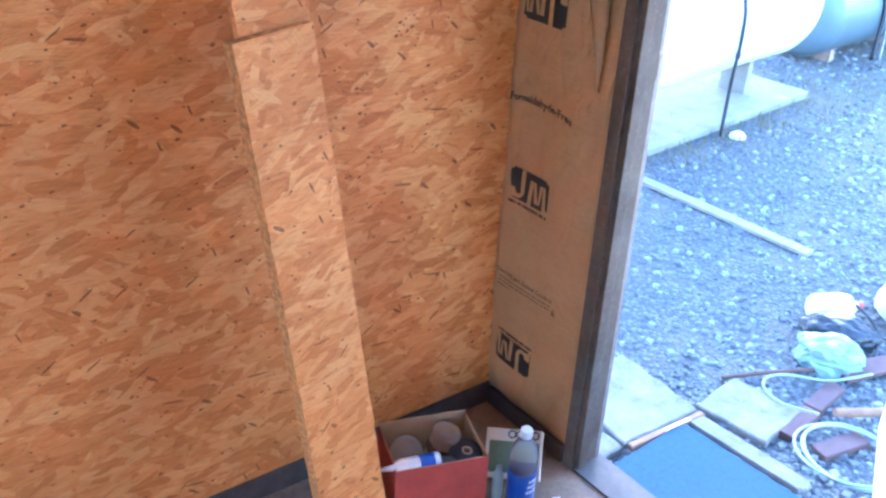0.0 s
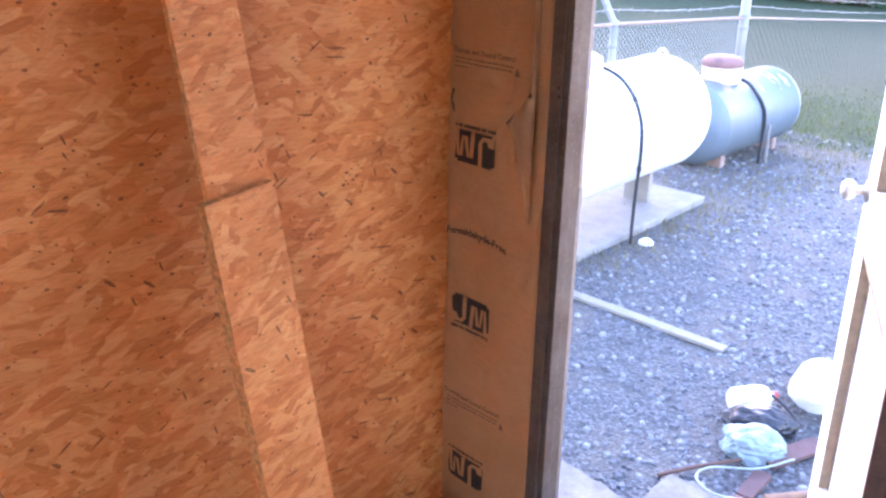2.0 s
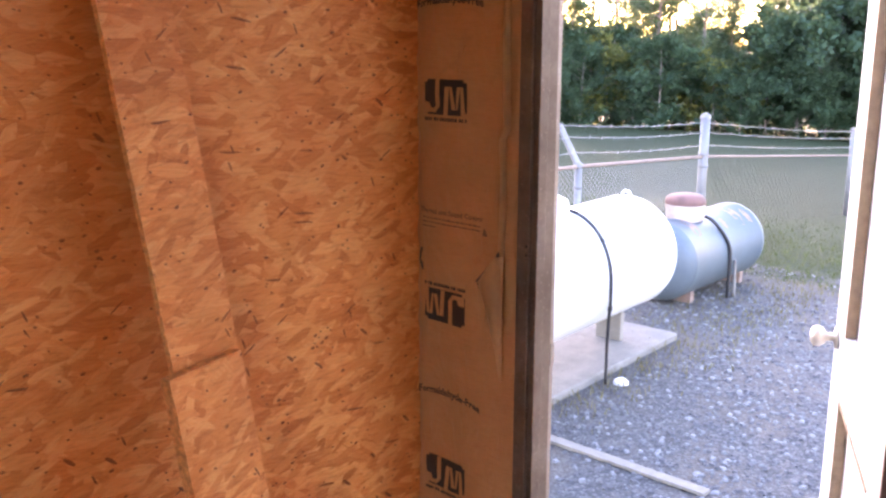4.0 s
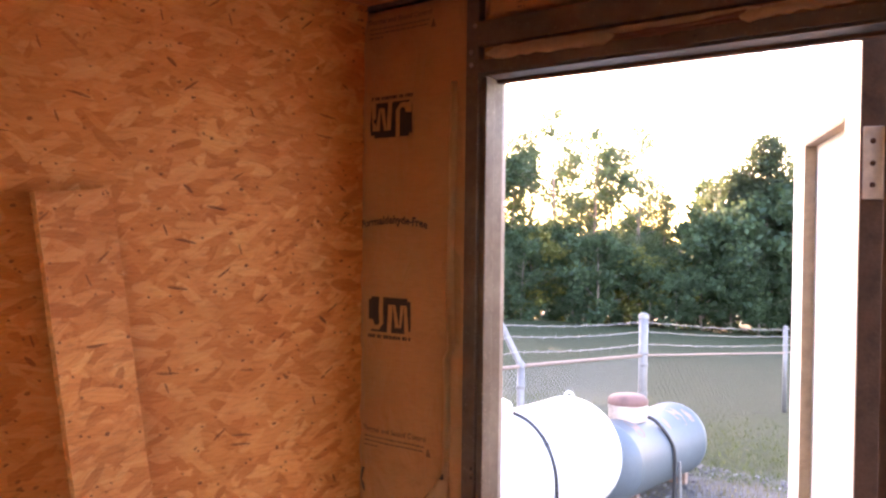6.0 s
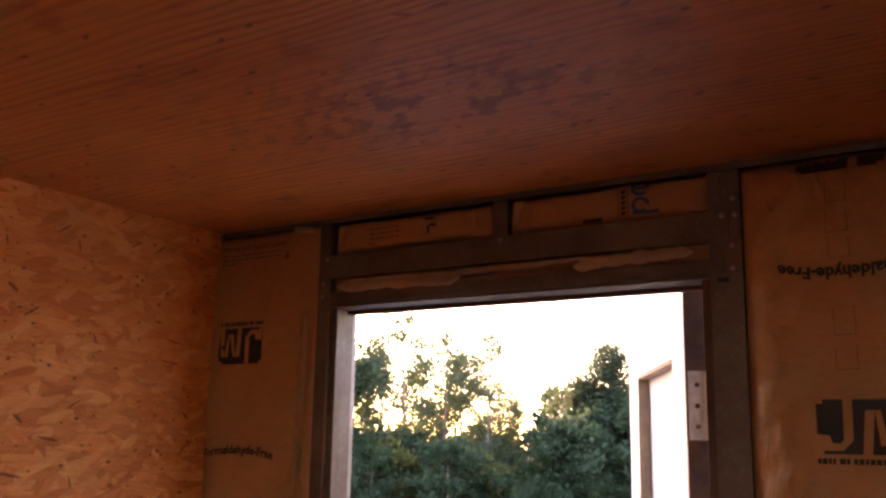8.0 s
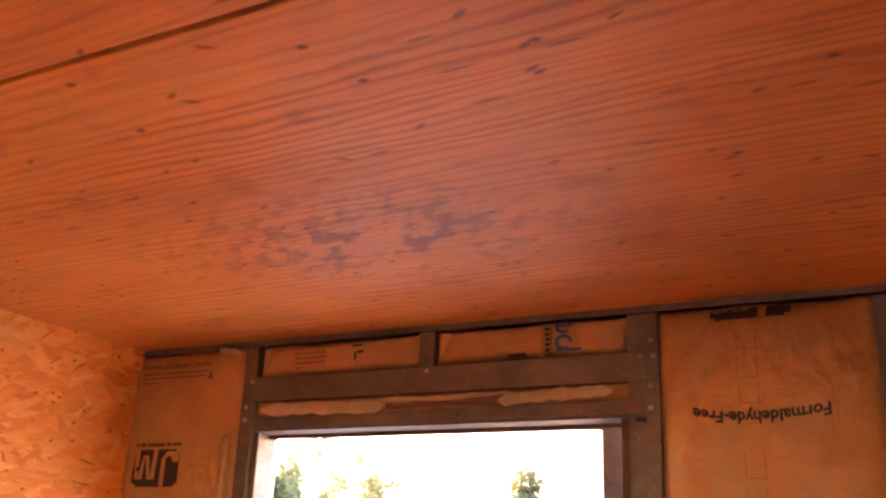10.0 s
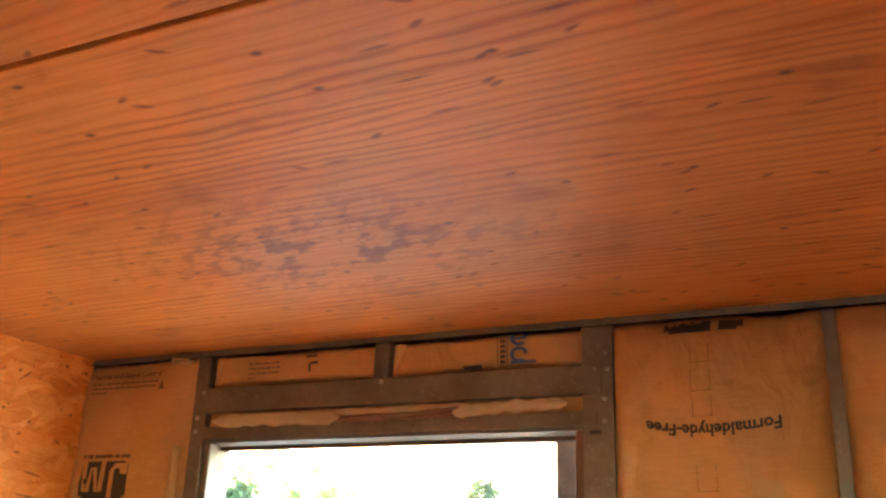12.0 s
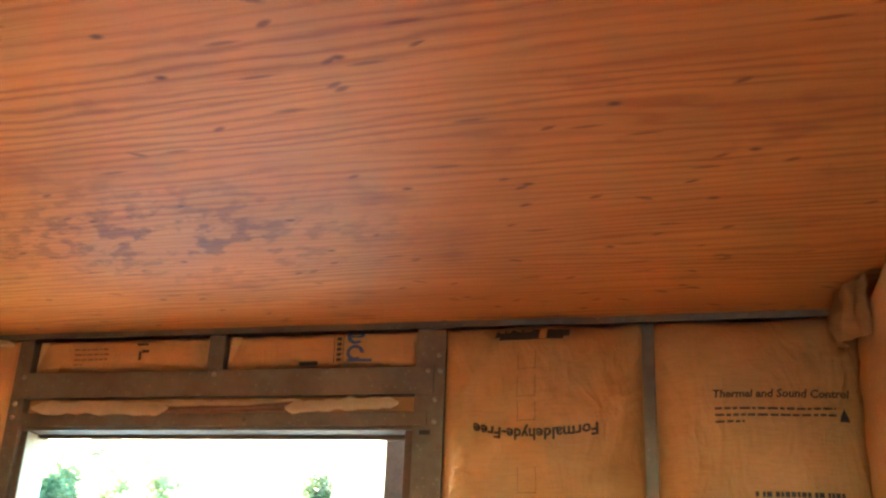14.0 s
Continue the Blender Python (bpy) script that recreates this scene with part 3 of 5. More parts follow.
# ---------------------------------------------------------------- insulation batts with printed kraft facing
class Batt:
    """A kraft-faced batt between x0 and x1: the bulge of its facing, and print that lies on it."""

    def __init__(self, name, label, x0, x1, z0, z1, deep=0.018, y=0.0, seed=0.0, wrinkle=0.004, axis="y", flush=False):
        self.flush = flush
        self.x0, self.x1, self.z0, self.z1, self.deep, self.y, self.seed, self.wrinkle, self.axis = x0, x1, z0, z1, deep, y, seed, wrinkle, axis
        self.root = thing(name, label, "insulation batt", "kraft-faced insulation batts")
        nx, nz = max(8, int((x1 - x0) / 0.012)), max(8, int((z1 - z0) / 0.014))
        bm = bmesh.new()
        g = [[bm.verts.new(self.at(x0 + (x1 - x0) * i / nx, z0 + (z1 - z0) * k / nz)) for i in range(nx + 1)] for k in range(nz + 1)]
        for k in range(nz):
            for i in range(nx):
                bm.faces.new((g[k][i], g[k][i + 1], g[k + 1][i + 1], g[k + 1][i]))
        back = []
        rim = [g[0][i] for i in range(nx + 1)] + [g[k][nx] for k in range(1, nz + 1)] + [g[nz][i] for i in range(nx - 1, -1, -1)] + [g[k][0] for k in range(nz - 1, 0, -1)]
        for v in rim:
            back.append(bm.verts.new(v.co + (Vector((0, 0.07, 0)) if axis == "y" else Vector((0.028, 0, 0)))))
        n = len(rim)
        for i in range(n):
            bm.faces.new((rim[(i + 1) % n], rim[i], back[i], back[(i + 1) % n]))
        part("facing", bm, KRAFT, self.root, smooth=True)

    def at(self, x, z, lift=0.0):
        u = min(1, max(0, (x - self.x0) / (self.x1 - self.x0)))
        w = min(1, max(0, (z - self.z0) / (self.z1 - self.z0)))
        edge = 1 - (max(0.0, 2 * u - 1) if self.flush else abs(2 * u - 1)) ** 5
        ends = 1 - abs(2 * w - 1) ** 40
        b = self.deep * edge * ends
        s = self.seed
        near = abs(2 * u - 1) ** 2
        b += self.wrinkle * edge * (noise.noise((x * 7 + s, z * 3.2, s)) + (0.30 + near) * noise.noise((x * 16 + s, z * 22 - x * 9, s + 5)) + 0.5 * (0.1 + near) * abs(noise.noise((x * 30 + s, z * 14 + x * 20, s + 9))))
        return Vector((x, self.y - b - lift, z)) if self.axis == "y" else Vector((self.y - b - lift, x, z))

    def lay(self, name, bm, material, label="", under=None):
        """Lays a flat print mesh, drawn in x and z, on the facing."""
        for v in bm.verts:
            v.co = self.at(v.co.x, v.co.z, 0.0030 + v.co.y)
        return part(name, bm, material, under or self.root, label)


def flat_cells(cells, bm=None, step=0.012, lift=0.0):
    """Flat printed rectangles (x0, z0, x1, z1), cut into small faces."""
    bm = bm or bmesh.new()
    for x0, z0, x1, z1 in cells:
        nx, nz = max(1, round(abs(x1 - x0) / step)), max(1, round(abs(z1 - z0) / step))
        g = [[bm.verts.new((x0 + (x1 - x0) * i / nx, lift, z0 + (z1 - z0) * k / nz)) for i in range(nx + 1)] for k in range(nz + 1)]
        for k in range(nz):
            for i in range(nx):
                bm.faces.new((g[k][i], g[k][i + 1], g[k + 1][i + 1], g[k + 1][i]))
    return bm


def flat_poly(pts, bm, cuts=3, lift=0.0):
    """A flat printed shape from its outline."""
    zs = [z for x, z in pts]
    if max(zs) - min(zs) > 1e-5:
        bm.faces.new([bm.verts.new((x, lift, z)) for x, z in pts])


def trade_mark(batt, cx, cz, w, flip):
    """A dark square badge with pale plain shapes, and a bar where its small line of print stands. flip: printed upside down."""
    h = w * 0.61
    s = -1 if flip else 1

    def q(x, z):
        return cx + s * x * w, min(cz + s * z * h, batt.z1 - 0.010)

    # dark field with clipped corners, in narrow columns
    bm = bmesh.new()
    n = 14
    for i in range(n):
        xa, xb = -0.5 + i / n, -0.5 + (i + 1) / n
        cut = 0.08 if i in (0, n - 1) else 0.0
        for j in range(6):
            za, zb = (-0.5 + cut) + (1 - 2 * cut) * j / 6, (-0.5 + cut) + (1 - 2 * cut) * (j + 1) / 6
            flat_poly([q(xa, za), q(xb, za), q(xb, zb), q(xa, zb)], bm)
    badge = batt.lay("badge", bm, INK, "dark square printed badge")
    for pts in (((-0.21, -0.24), (-0.11, -0.24), (-0.11, 0.12), (-0.21, 0.12)), ((-0.21, 0.121), (-0.11, 0.121), (-0.11, 0.50), (-0.21, 0.50)),
                ((-0.21, -0.241), (-0.25, -0.31), (-0.22, -0.44), (-0.11, -0.241)), ((-0.251, -0.31), (-0.33, -0.30), (-0.36, -0.44), (-0.221, -0.44)),
                ((-0.331, -0.30), (-0.36, -0.16), (-0.50, -0.14), (-0.50, -0.44), (-0.361, -0.44)),
                ((-0.02, -0.50), (0.08, -0.50), (0.12, 0.30), (0.02, 0.30)), ((0.121, 0.30), (0.18, 0.30), (0.26, -0.34), (0.17, -0.34)),
                ((0.261, -0.34), (0.30, -0.34), (0.37, 0.30), (0.29, 0.30)), ((0.371, 0.30), (0.43, 0.30), (0.48, -0.50), (0.38, -0.50))):
        bm = bmesh.new()
        flat_poly([q(*p) for p in pts], bm, lift=0.0024)
        if len(bm.faces):
            batt.lay("badge_mark", bm, KRAFT, "pale shape in the badge", badge)
    bm = bmesh.new()
    x = -0.5
    rr = random.Random(4)
    while x < 0.5:
        l = rr.uniform(0.03, 0.06)
        a, b = q(x, -0.68), q(min(0.5, x + l), -0.58)
        if abs(a[1] - b[1]) > 1e-5:
            flat_cells([(min(a[0], b[0]), min(a[1], b[1]), max(a[0], b[0]), max(a[1], b[1]))], bm)
        x += l + rr.choice((0.012, 0.012, 0.04))
    if len(bm.faces):
        batt.lay("small_print", bm, INK)


TEXT_CACHE = {}


def letters(body):
    """Flat letters of the built-in font as (points, faces), one em high, centred."""
    if body not in TEXT_CACHE:
        cu = bpy.data.curves.new("letters", "FONT")
        cu.body, cu.align_x, cu.align_y, cu.resolution_u = body, "CENTER", "CENTER", 2
        cu.offset = 0.030
        ob = new("letters", cu)
        me = bpy.data.meshes.new_from_object(ob.evaluated_get(bpy.context.evaluated_depsgraph_get()))
        TEXT_CACHE[body] = [tuple(v.co) for v in me.vertices], [tuple(p.vertices) for p in me.polygons]
        bpy.data.objects.remove(ob)
        bpy.data.meshes.remove(me)
        bpy.data.curves.remove(cu)
    return TEXT_CACHE[body]


def wording(batt, body, cx, cz, width, flip=False, arc=0.0, ink=None, slant=0.0):
    """Printed words on the facing; arc: the rise of a curved line in metres."""
    vs, fs = letters(body)
    xs = [v[0] for v in vs]
    k = width / (max(xs) - min(xs))
    s = -1 if flip else 1
    bm = bmesh.new()
    out = []
    for x, y, _ in vs:
        u = x * k / (width / 2)
        px, pz = x * k + slant * y * k, y * k * 0.98 - arc * (1 - u * u)
        out.append(bm.verts.new((cx + s * px, 0, cz + s * pz)))
    for f in fs:
        bm.faces.new([out[i] for i in f])
    batt.lay("lettering", bm, ink or INK)


def fine_print(batt, x0, x1, z, rows, flip=False, mark=True, ink=None):
    """Bars where a few lines of small print stand, and a small flame-like drop at their end."""
    s = -1 if flip else 1
    rr = random.Random(9)
    bm = bmesh.new()
    w = x1 - x0
    for i in range(rows):
        x = 0.0
        end = w * (0.9 if i < rows - 1 else 0.22)
        while x < end:
            l = rr.uniform(0.006, 0.018)
            a, b = x, min(end, x + l)
            xa, xb = (x0 + a, x0 + b) if not flip else (x1 - b, x1 - a)
            zc = z - s * i * 0.0105
            flat_cells([(xa, zc - 0.0019, xb, zc + 0.0019)], bm)
            x += l + 0.003
    if mark:
        xc, zc = (x1 - 0.008, z - s * 0.012) if not flip else (x0 + 0.008, z - s * 0.012)
        flat_poly([(xc - 0.008, zc - s * 0.008), (xc + 0.008, zc - s * 0.008), (xc + 0.006, zc), (xc, zc + s * 0.013), (xc - 0.006, zc)], bm)
    batt.lay("small_print", bm, ink or (INK_FAINT if rows > 2 else INK))


b1 = Batt("insulation_batt", "brown kraft-faced batt with dark badges, torn beside the jamb", 0.0008, 0.3155, 0.057, 2.394, 0.014, seed=1.0, wrinkle=0.006, flush=True)
for cz, flip in ((2.130, True), (1.671, False), (1.160, True), (0.711, False), (0.222, True)):
    trade_mark(b1, 0.098, cz, 0.136, flip)
for cz in (1.882, 0.922):
    wording(b1, "Formaldehyde-Free", 0.110, cz, 0.215, arc=-0.012)
for z in (1.395, 0.452, 2.366):
    wording(b1, "Thermal and Sound Control", 0.115, z, 0.21, ink=INK_FAINT)
    fine_print(b1, 0.02, 0.235, z - 0.018, 3)
b2 = Batt("insulation_batt", "puffed brown kraft-faced batt with upside-down print", 1.2575, 1.612, 0.057, 2.394, 0.050, seed=4.0, wrinkle=0.022)
trade_mark(b2, 1.422, 2.402, 0.135, True)
wording(b2, "Formaldehyde-Free", 1.431, 2.205, 0.219, flip=True, arc=-0.012)
cells = []
for zc, hh in ((2.335, 0.030), (2.290, 0.034), (2.245, 0.030), (2.135, 0.040), (2.075, 0.034)):
    for k in range(9):
        d = hh * k / 8
        cells += [(1.400, zc - d, 1.402, zc - d + 0.0022), (1.432, zc - d, 1.434, zc - d + 0.0022)]
    cells += [(1.404 + 0.0062 * k, zc - hh, 1.407 + 0.0062 * k, zc - hh + 0.002) for k in range(5)]
b2.lay("stencil", flat_cells(cells), INK_FAINT, "faint dotted stencil marks")["kind"] = "stuff"
trade_mark(b2, 1.435, 1.955, 0.135, False)
trade_mark(b2, 1.435, 1.42, 0.135, True)
wording(b2, "Thermal and Sound Control", 1.43, 1.70, 0.21, flip=True, ink=INK_FAINT)
fine_print(b2, 1.325, 1.535, 1.74, 3, True)
b3 = Batt("insulation_batt", "brown kraft-faced batt in the far corner bay", 1.6345, 1.970, 0.057, 2.394, 0.040, seed=7.0, wrinkle=0.017)
wording(b3, "Thermal and Sound Control", 1.834, 2.259, 0.212, slant=0.15)
fine_print(b3, 1.730, 1.938, 2.235, 3, ink=INK)
trade_mark(b3, 1.852, 2.048, 0.135, True)
for i, (x0, x1) in enumerate(((0.354, 0.762), (0.800, 1.197))):
    hb = Batt("insulation_batt", "short piece of kraft-faced batt above the header", x0, x1, 2.330, 2.395, 0.014, 0.012, 11.0 + i * 3, 0.010)
    bm = bmesh.new()
    flat_poly([(x0 + 0.004, 2.334), (x0 + 0.016, 2.352), (x0 + 0.034, 2.392), (x0 + 0.010, 2.392)], bm, lift=0.002)
    hb.lay("folded_edge", bm, KRAFT_FOLD, "pale folded paper edge")
    if i == 0:
        fine_print(hb, 0.455, 0.545, 2.372, 4, mark=False)
        for cell in ((0.606, 2.348, 0.612, 2.366), (0.613, 2.363, 0.630, 2.369), (0.600, 2.378, 0.626, 2.383)):
            hb.lay("stencil", flat_cells([cell]), INK)
    else:
        # blue letter-like shapes, printed sideways, cut off by the header
        bm = bmesh.new()
        for zc in (2.384, 2.352):
            for k in range(14):
                a0, a1 = k / 14 * math.tau * 0.86, (k + 1) / 14 * math.tau * 0.86
                flat_poly([(1.078 + r * 1.15 * math.cos(a), zc + r * math.sin(a)) for r, a in ((0.009, a0), (0.0155, a0), (0.0155, a1), (0.009, a1))], bm)
        flat_cells([(1.064, 2.3815, 1.092, 2.3865), (1.062, 2.3345, 1.112, 2.3405)], bm)
        hb.lay("badge", bm, INK_BLUE, "blue printed shapes")
        bm = flat_cells([(1.040, 2.336 + j * 0.010, 1.050, 2.343 + j * 0.010) for j in range(5)] + [(1.053, 2.334, 1.0545, 2.39), (1.034, 2.334, 1.0355, 2.39)])
        hb.lay("small_print", bm, INK)
        hb.lay("badge", flat_cells([(0.960, 2.331, 1.0, 2.338)]), INK)
# batts along the east wall, seen at the end of the shot
for i, (y0, y1) in enumerate(((-0.395, -0.012), (-0.80, -0.415), (-1.21, -0.82))):
    Batt("insulation_batt", "puffed brown kraft-faced batt on the side wall", y0, y1, 0.057, 2.402, 0.026, ROOM_X + 0.004, 20.0 + i, 0.008, "x")
for y in (-0.405, -0.81, -1.22):
    ob = thing("wall_stud", "thin grey steel stud on the side wall", "steel stud")
    part("channel", boxed((ROOM_X + 0.002, y - 0.008, 0.0), (ROOM_X + 0.03, y + 0.008, CEIL - 0.002)), STEEL, ob)
bm = bmesh.new()
box(bm, (ROOM_X + 0.004, ROOM_Y, 0.0), (ROOM_X + 0.029, -1.23, CEIL))
structure("wall_east", bm, OSB_WALL, "board lining of the side wall")
ob = thing("crumpled_paper", "crumpled loose kraft facing bunched in the corner", "paper")
bm = bmesh.new()
rows = []
for i in range(25):
    v = i / 24
    row = []
    for k in range(33):
        u = k / 32
        pleat = 0.013 * math.sin(u * 21 + 2.5 * v + 3 * noise.noise((u * 3, v * 2, 4))) * (0.35 + 0.65 * v) + 0.008 * noise.noise((u * 9, v * 5, 2))
        bow = 0.022 * math.sin(math.pi * u) + 0.012 * math.sin(math.pi * v)
        row.append(bm.verts.new((1.925 + 0.030 * u - 0.6 * (bow + pleat), -0.070 - 0.150 * u - 0.4 * (bow + pleat), 2.402 - 0.088 * v + 0.012 * v * noise.noise((u * 5, 8, v)))))
    rows.append(row)
for a, b in zip(rows, rows[1:]):
    for k in range(32):
        bm.faces.new((a[k], b[k], b[k + 1], a[k + 1]))
bmesh.ops.solidify(bm, geom=bm.faces[:], thickness=0.0012)
part("sheet", bm, KRAFT, ob, smooth=True)


def crumple(name, label, cat, pts, width, material, seed, thick=0.002, rough=0.006):
    """A strip of torn paper along points, uneven in width, with thickness."""
    ob = thing(name, label, cat)
    line = curve_points(pts, 60)
    bm = bmesh.new()
    rows = []
    for i, p in enumerate(line):
        w = width * (0.92 + 0.30 * noise.noise((i * 0.13, seed, 0))) * min(1.0, 0.25 + min(i, len(line) - 1 - i) / 6)
        row = []
        for k in range(5):
            v = k / 4
            off = noise.noise((i * 0.3, v * 2, seed)) * rough
            row.append(bm.verts.new(p + Vector((0, -abs(off) - 0.004 * math.sin(v * math.pi), (v - 0.5) * w + noise.noise((i * 0.16, seed + 3, v)) * 0.003))))
        rows.append(row)
    for a, b in zip(rows, rows[1:]):
        for k in range(4):
            bm.faces.new((a[k], b[k], b[k + 1], a[k + 1]))
    r = bmesh.ops.solidify(bm, geom=bm.faces[:], thickness=thick)
    part("sheet", bm, material, ob, smooth=True)
    return ob


PALE_STRIP = "pale torn kraft strip stuffed over the door head"
crumple("torn_paper_strip", PALE_STRIP, "paper strip", [(0.378, -0.010, 2.250), (0.52, -0.012, 2.250), (0.695, -0.009, 2.247)], 0.029, KRAFT_LIGHT, 2.0)
crumple("torn_paper_strip", PALE_STRIP, "paper strip", [(0.945, -0.010, 2.247), (1.06, -0.013, 2.253), (1.172, -0.010, 2.255)], 0.024, KRAFT_LIGHT, 5.0)
crumple("torn_paper_strip", PALE_STRIP, "paper strip", [(0.66, -0.003, 2.260), (0.82, -0.004, 2.259), (0.98, -0.003, 2.261)], 0.013, KRAFT_LIGHT, 9.0, rough=0.002)
crumple("torn_paper_strip", "brown layered paper strip over the door head", "paper strip", [(0.66, -0.007, 2.246), (0.80, -0.010, 2.247), (0.95, -0.007, 2.254), (1.05, -0.006, 2.262)], 0.011, PAPER_BROWN, 8.0, rough=0.003)
crumple("torn_paper_strip", "brown layered paper strip over the door head", "paper strip", [(0.70, -0.004, 2.240), (0.80, -0.006, 2.241), (0.95, -0.004, 2.243)], 0.010, PAPER_BROWN, 6.0, rough=0.003)
structure("door_head_infill", boxed((0.353, 0.012, 2.2405), (1.198, 0.03, 2.2705)), KRAFT)
# pale paper edge standing out along the jamb, a torn flap and a curled scrap under the track
fold = thing("folded_paper_edge", "light brown folded edge of the batt facing", "paper edge")
bm = bmesh.new()
rows = []
for i in range(61):
    z = 1.12 + 1.08 * i / 60
    x = 0.290 + 0.010 * noise.noise((z * 3.1, 2.0, 0)) - (0.012 if z < 1.60 else 0.0)
    wv = (0.020 + 0.008 * noise.noise((z * 5.0, 7.0, 0))) * min(1.0, 0.15 + (z - 1.12) / 0.35)
    rows.append([bm.verts.new((x - wv / 2 + wv * k / 4, -0.015 - 0.014 * math.sin(math.pi * k / 4) * (0.8 + 0.4 * noise.noise((z * 8, 1, k * 0.3))), z)) for k in range(5)])
for a, b in zip(rows, rows[1:]):
    for k in range(4):
        bm.faces.new((a[k], a[k + 1], b[k + 1], b[k]))
bmesh.ops.solidify(bm, geom=bm.faces[:], thickness=0.0015)
part("sheet", bm, KRAFT_FOLD, fold, smooth=True)
flap = thing("torn_paper_flap", "torn curled flap of brown kraft facing", "paper flap")
bm = bmesh.new()
rows = []
for i in range(22):
    u = i / 21
    z = 1.322 - 0.300 * u
    left = 0.284 - 0.060 * min(1.0, u / 0.24) if u < 0.24 else 0.224 + 0.071 * ((u - 0.24) / 0.76) ** 0.75
    left += 0.004 * noise.noise((i * 0.8, 3.0, 0))
    right = 0.299 + 0.003 * noise.noise((i * 0.5, 9.0, 0))
    rows.append([bm.verts.new((left + (right - left) * k / 6, -0.031 - 0.012 * (1 - k / 6) * (1 - u) ** 1.2 - 0.006 * math.sin(math.pi * k / 6), z + 0.004 * noise.noise((i * 0.5, k * 0.4, 3)))) for k in range(7)])
for a, b in zip(rows, rows[1:]):
    for k in range(6):
        bm.faces.new((a[k], a[k + 1], b[k + 1], b[k]))
bmesh.ops.solidify(bm, geom=bm.faces[:], thickness=0.0012)
part("sheet", bm, KRAFT_FOLD, flap, smooth=True)
# dark crescent: the shadow in the tear, laid on as a thin sheet
bm = bmesh.new()
f = bm.faces.new([bm.verts.new(p) for p in ((0.208, -0.029, 1.247), (0.228, -0.030, 1.243), (0.252, -0.031, 1.275), (0.288, -0.031, 1.321), (0.284, -0.030, 1.333), (0.242, -0.029, 1.282))])
bmesh.ops.solidify(bm, geom=[f], thickness=0.001)
part("tear", bm, PLATE, flap, "tear above the flap with its shadow as a dark crescent")
hole = thing("torn_gap", "dark ragged hole torn in the batt facing", "tear")
bm = bmesh.new()
pts = [(0.022 + (0.022 + 0.007 * noise.noise((k * 1.3, 3, 0))) * math.cos(k / 14 * math.tau) * 0.75, 1.270 + (0.032 + 0.010 * noise.noise((k * 1.1, 9, 0))) * math.sin(k / 14 * math.tau)) for k in range(14)]
f = bm.faces.new([bm.verts.new((x, -0.0165, z)) for x, z in pts])
bmesh.ops.solidify(bm, geom=[f], thickness=0.001)
part("sheet", bm, PLATE, hole)
crumple("paper_scrap", "pale paper scrap tucked under the top track", "paper scrap", [(0.245, -0.012, 2.392), (0.275, -0.020, 2.388), (0.308, -0.012, 2.384)], 0.014, KRAFT_LIGHT, 12.0)


# ---------------------------------------------------------------- leaning strand board offcuts
def offcut(label, top_z, lift, bottom_x, y_right0, width, thick=0.014):
    """A strip of strand board that leans on the wall; its grain lies in its own length."""
    ax = Vector((-0.114, -0.088, 1.0)).normalized()
    side = Vector((0, 1, 0))
    side = (side - ax * side.dot(ax)).normalized()
    twist = Matrix.Rotation(radians(9), 3, ax)
    side = twist @ side
    nrm = side.cross(ax).normalized()
    m = Matrix.Translation((bottom_x + lift + 0.013, y_right0 - width / 2, 0.004)) @ Matrix((nrm, side, ax)).transposed().to_4x4()
    ln = top_z / ax.z
    ob = place(thing("strand_board_offcut", label, "board"), m)
    bm = bmesh.new()
    n = 40
    rr = random.Random(int(top_z * 100))
    rows = []
    for i in range(n + 1):
        z = ln * i / n
        jl_, jr_ = rr.uniform(-0.0012, 0.0012), rr.uniform(-0.0012, 0.0012)
        rows.append([bm.verts.new(p) for p in ((0, -width / 2 + jl_, z), (0, width / 2 + jr_, z), (-thick, width / 2 + jr_, z), (-thick, -width / 2 + jl_, z))])
    for a, b in zip(rows, rows[1:]):
        for k in range(4):
            f = bm.faces.new((a[k], a[(k + 1) % 4], b[(k + 1) % 4], b[k]))
            f.material_index = 0 if k in (0, 2) else 1
    bm.faces.new(rows[0][::-1]).material_index = 1
    bm.faces.new(rows[-1]).material_index = 1
    bmesh.ops.recalc_face_normals(bm, faces=bm.faces[:])
    part("strip", bm, [OSB_PLANK, OSB_EDGE], ob)
    return ob


offcut("long narrow strand board strip leaning on the wall", 1.93, 0.0, 0.240, -0.506, 0.160, 0.014)
offcut("shorter narrow strand board strip leaning on the longer one", 1.195, 0.031, 0.244, -0.520, 0.173, 0.030)


# ---------------------------------------------------------------- the open door
HU, HN = Vector((-0.477, 0.879, 0)).normalized(), Vector((-0.879, -0.477, 0)).normalized()
DM = Matrix.Translation((1.146, 0.13, 0.0)) @ Matrix((HU, HN, Vector((0, 0, 1)))).transposed().to_4x4()
door = place(tagged(new("door_1"), "white door standing open with recessed panels and rusty hinge edge", "door", "", "structure"), DM)
W, T = 0.83, 0.040
bm = bmesh.new()
box(bm, (0.004, 0.0, 0.02), (W, T * 0.35, 2.212), 0.001)
part("skin", bm, WHITE_PAINT, door)
bm = bmesh.new()
for a, b, c, d in ((0.006, 0.14, 0.02, 2.212), (W - 0.185, W, 0.02, 2.212)):
    box(bm, (a, T * 0.35 + 0.0005, c), (b, T, d), 0.002)
for c, d in ((0.02, 0.22), (0.925, 1.085), (2.092, 2.212)):
    box(bm, (0.1405, T * 0.35 + 0.0005, c), (W - 0.1855, T, d), 0.002)
part("rails", bm, WHITE_PAINT, door, "white stiles and rails")
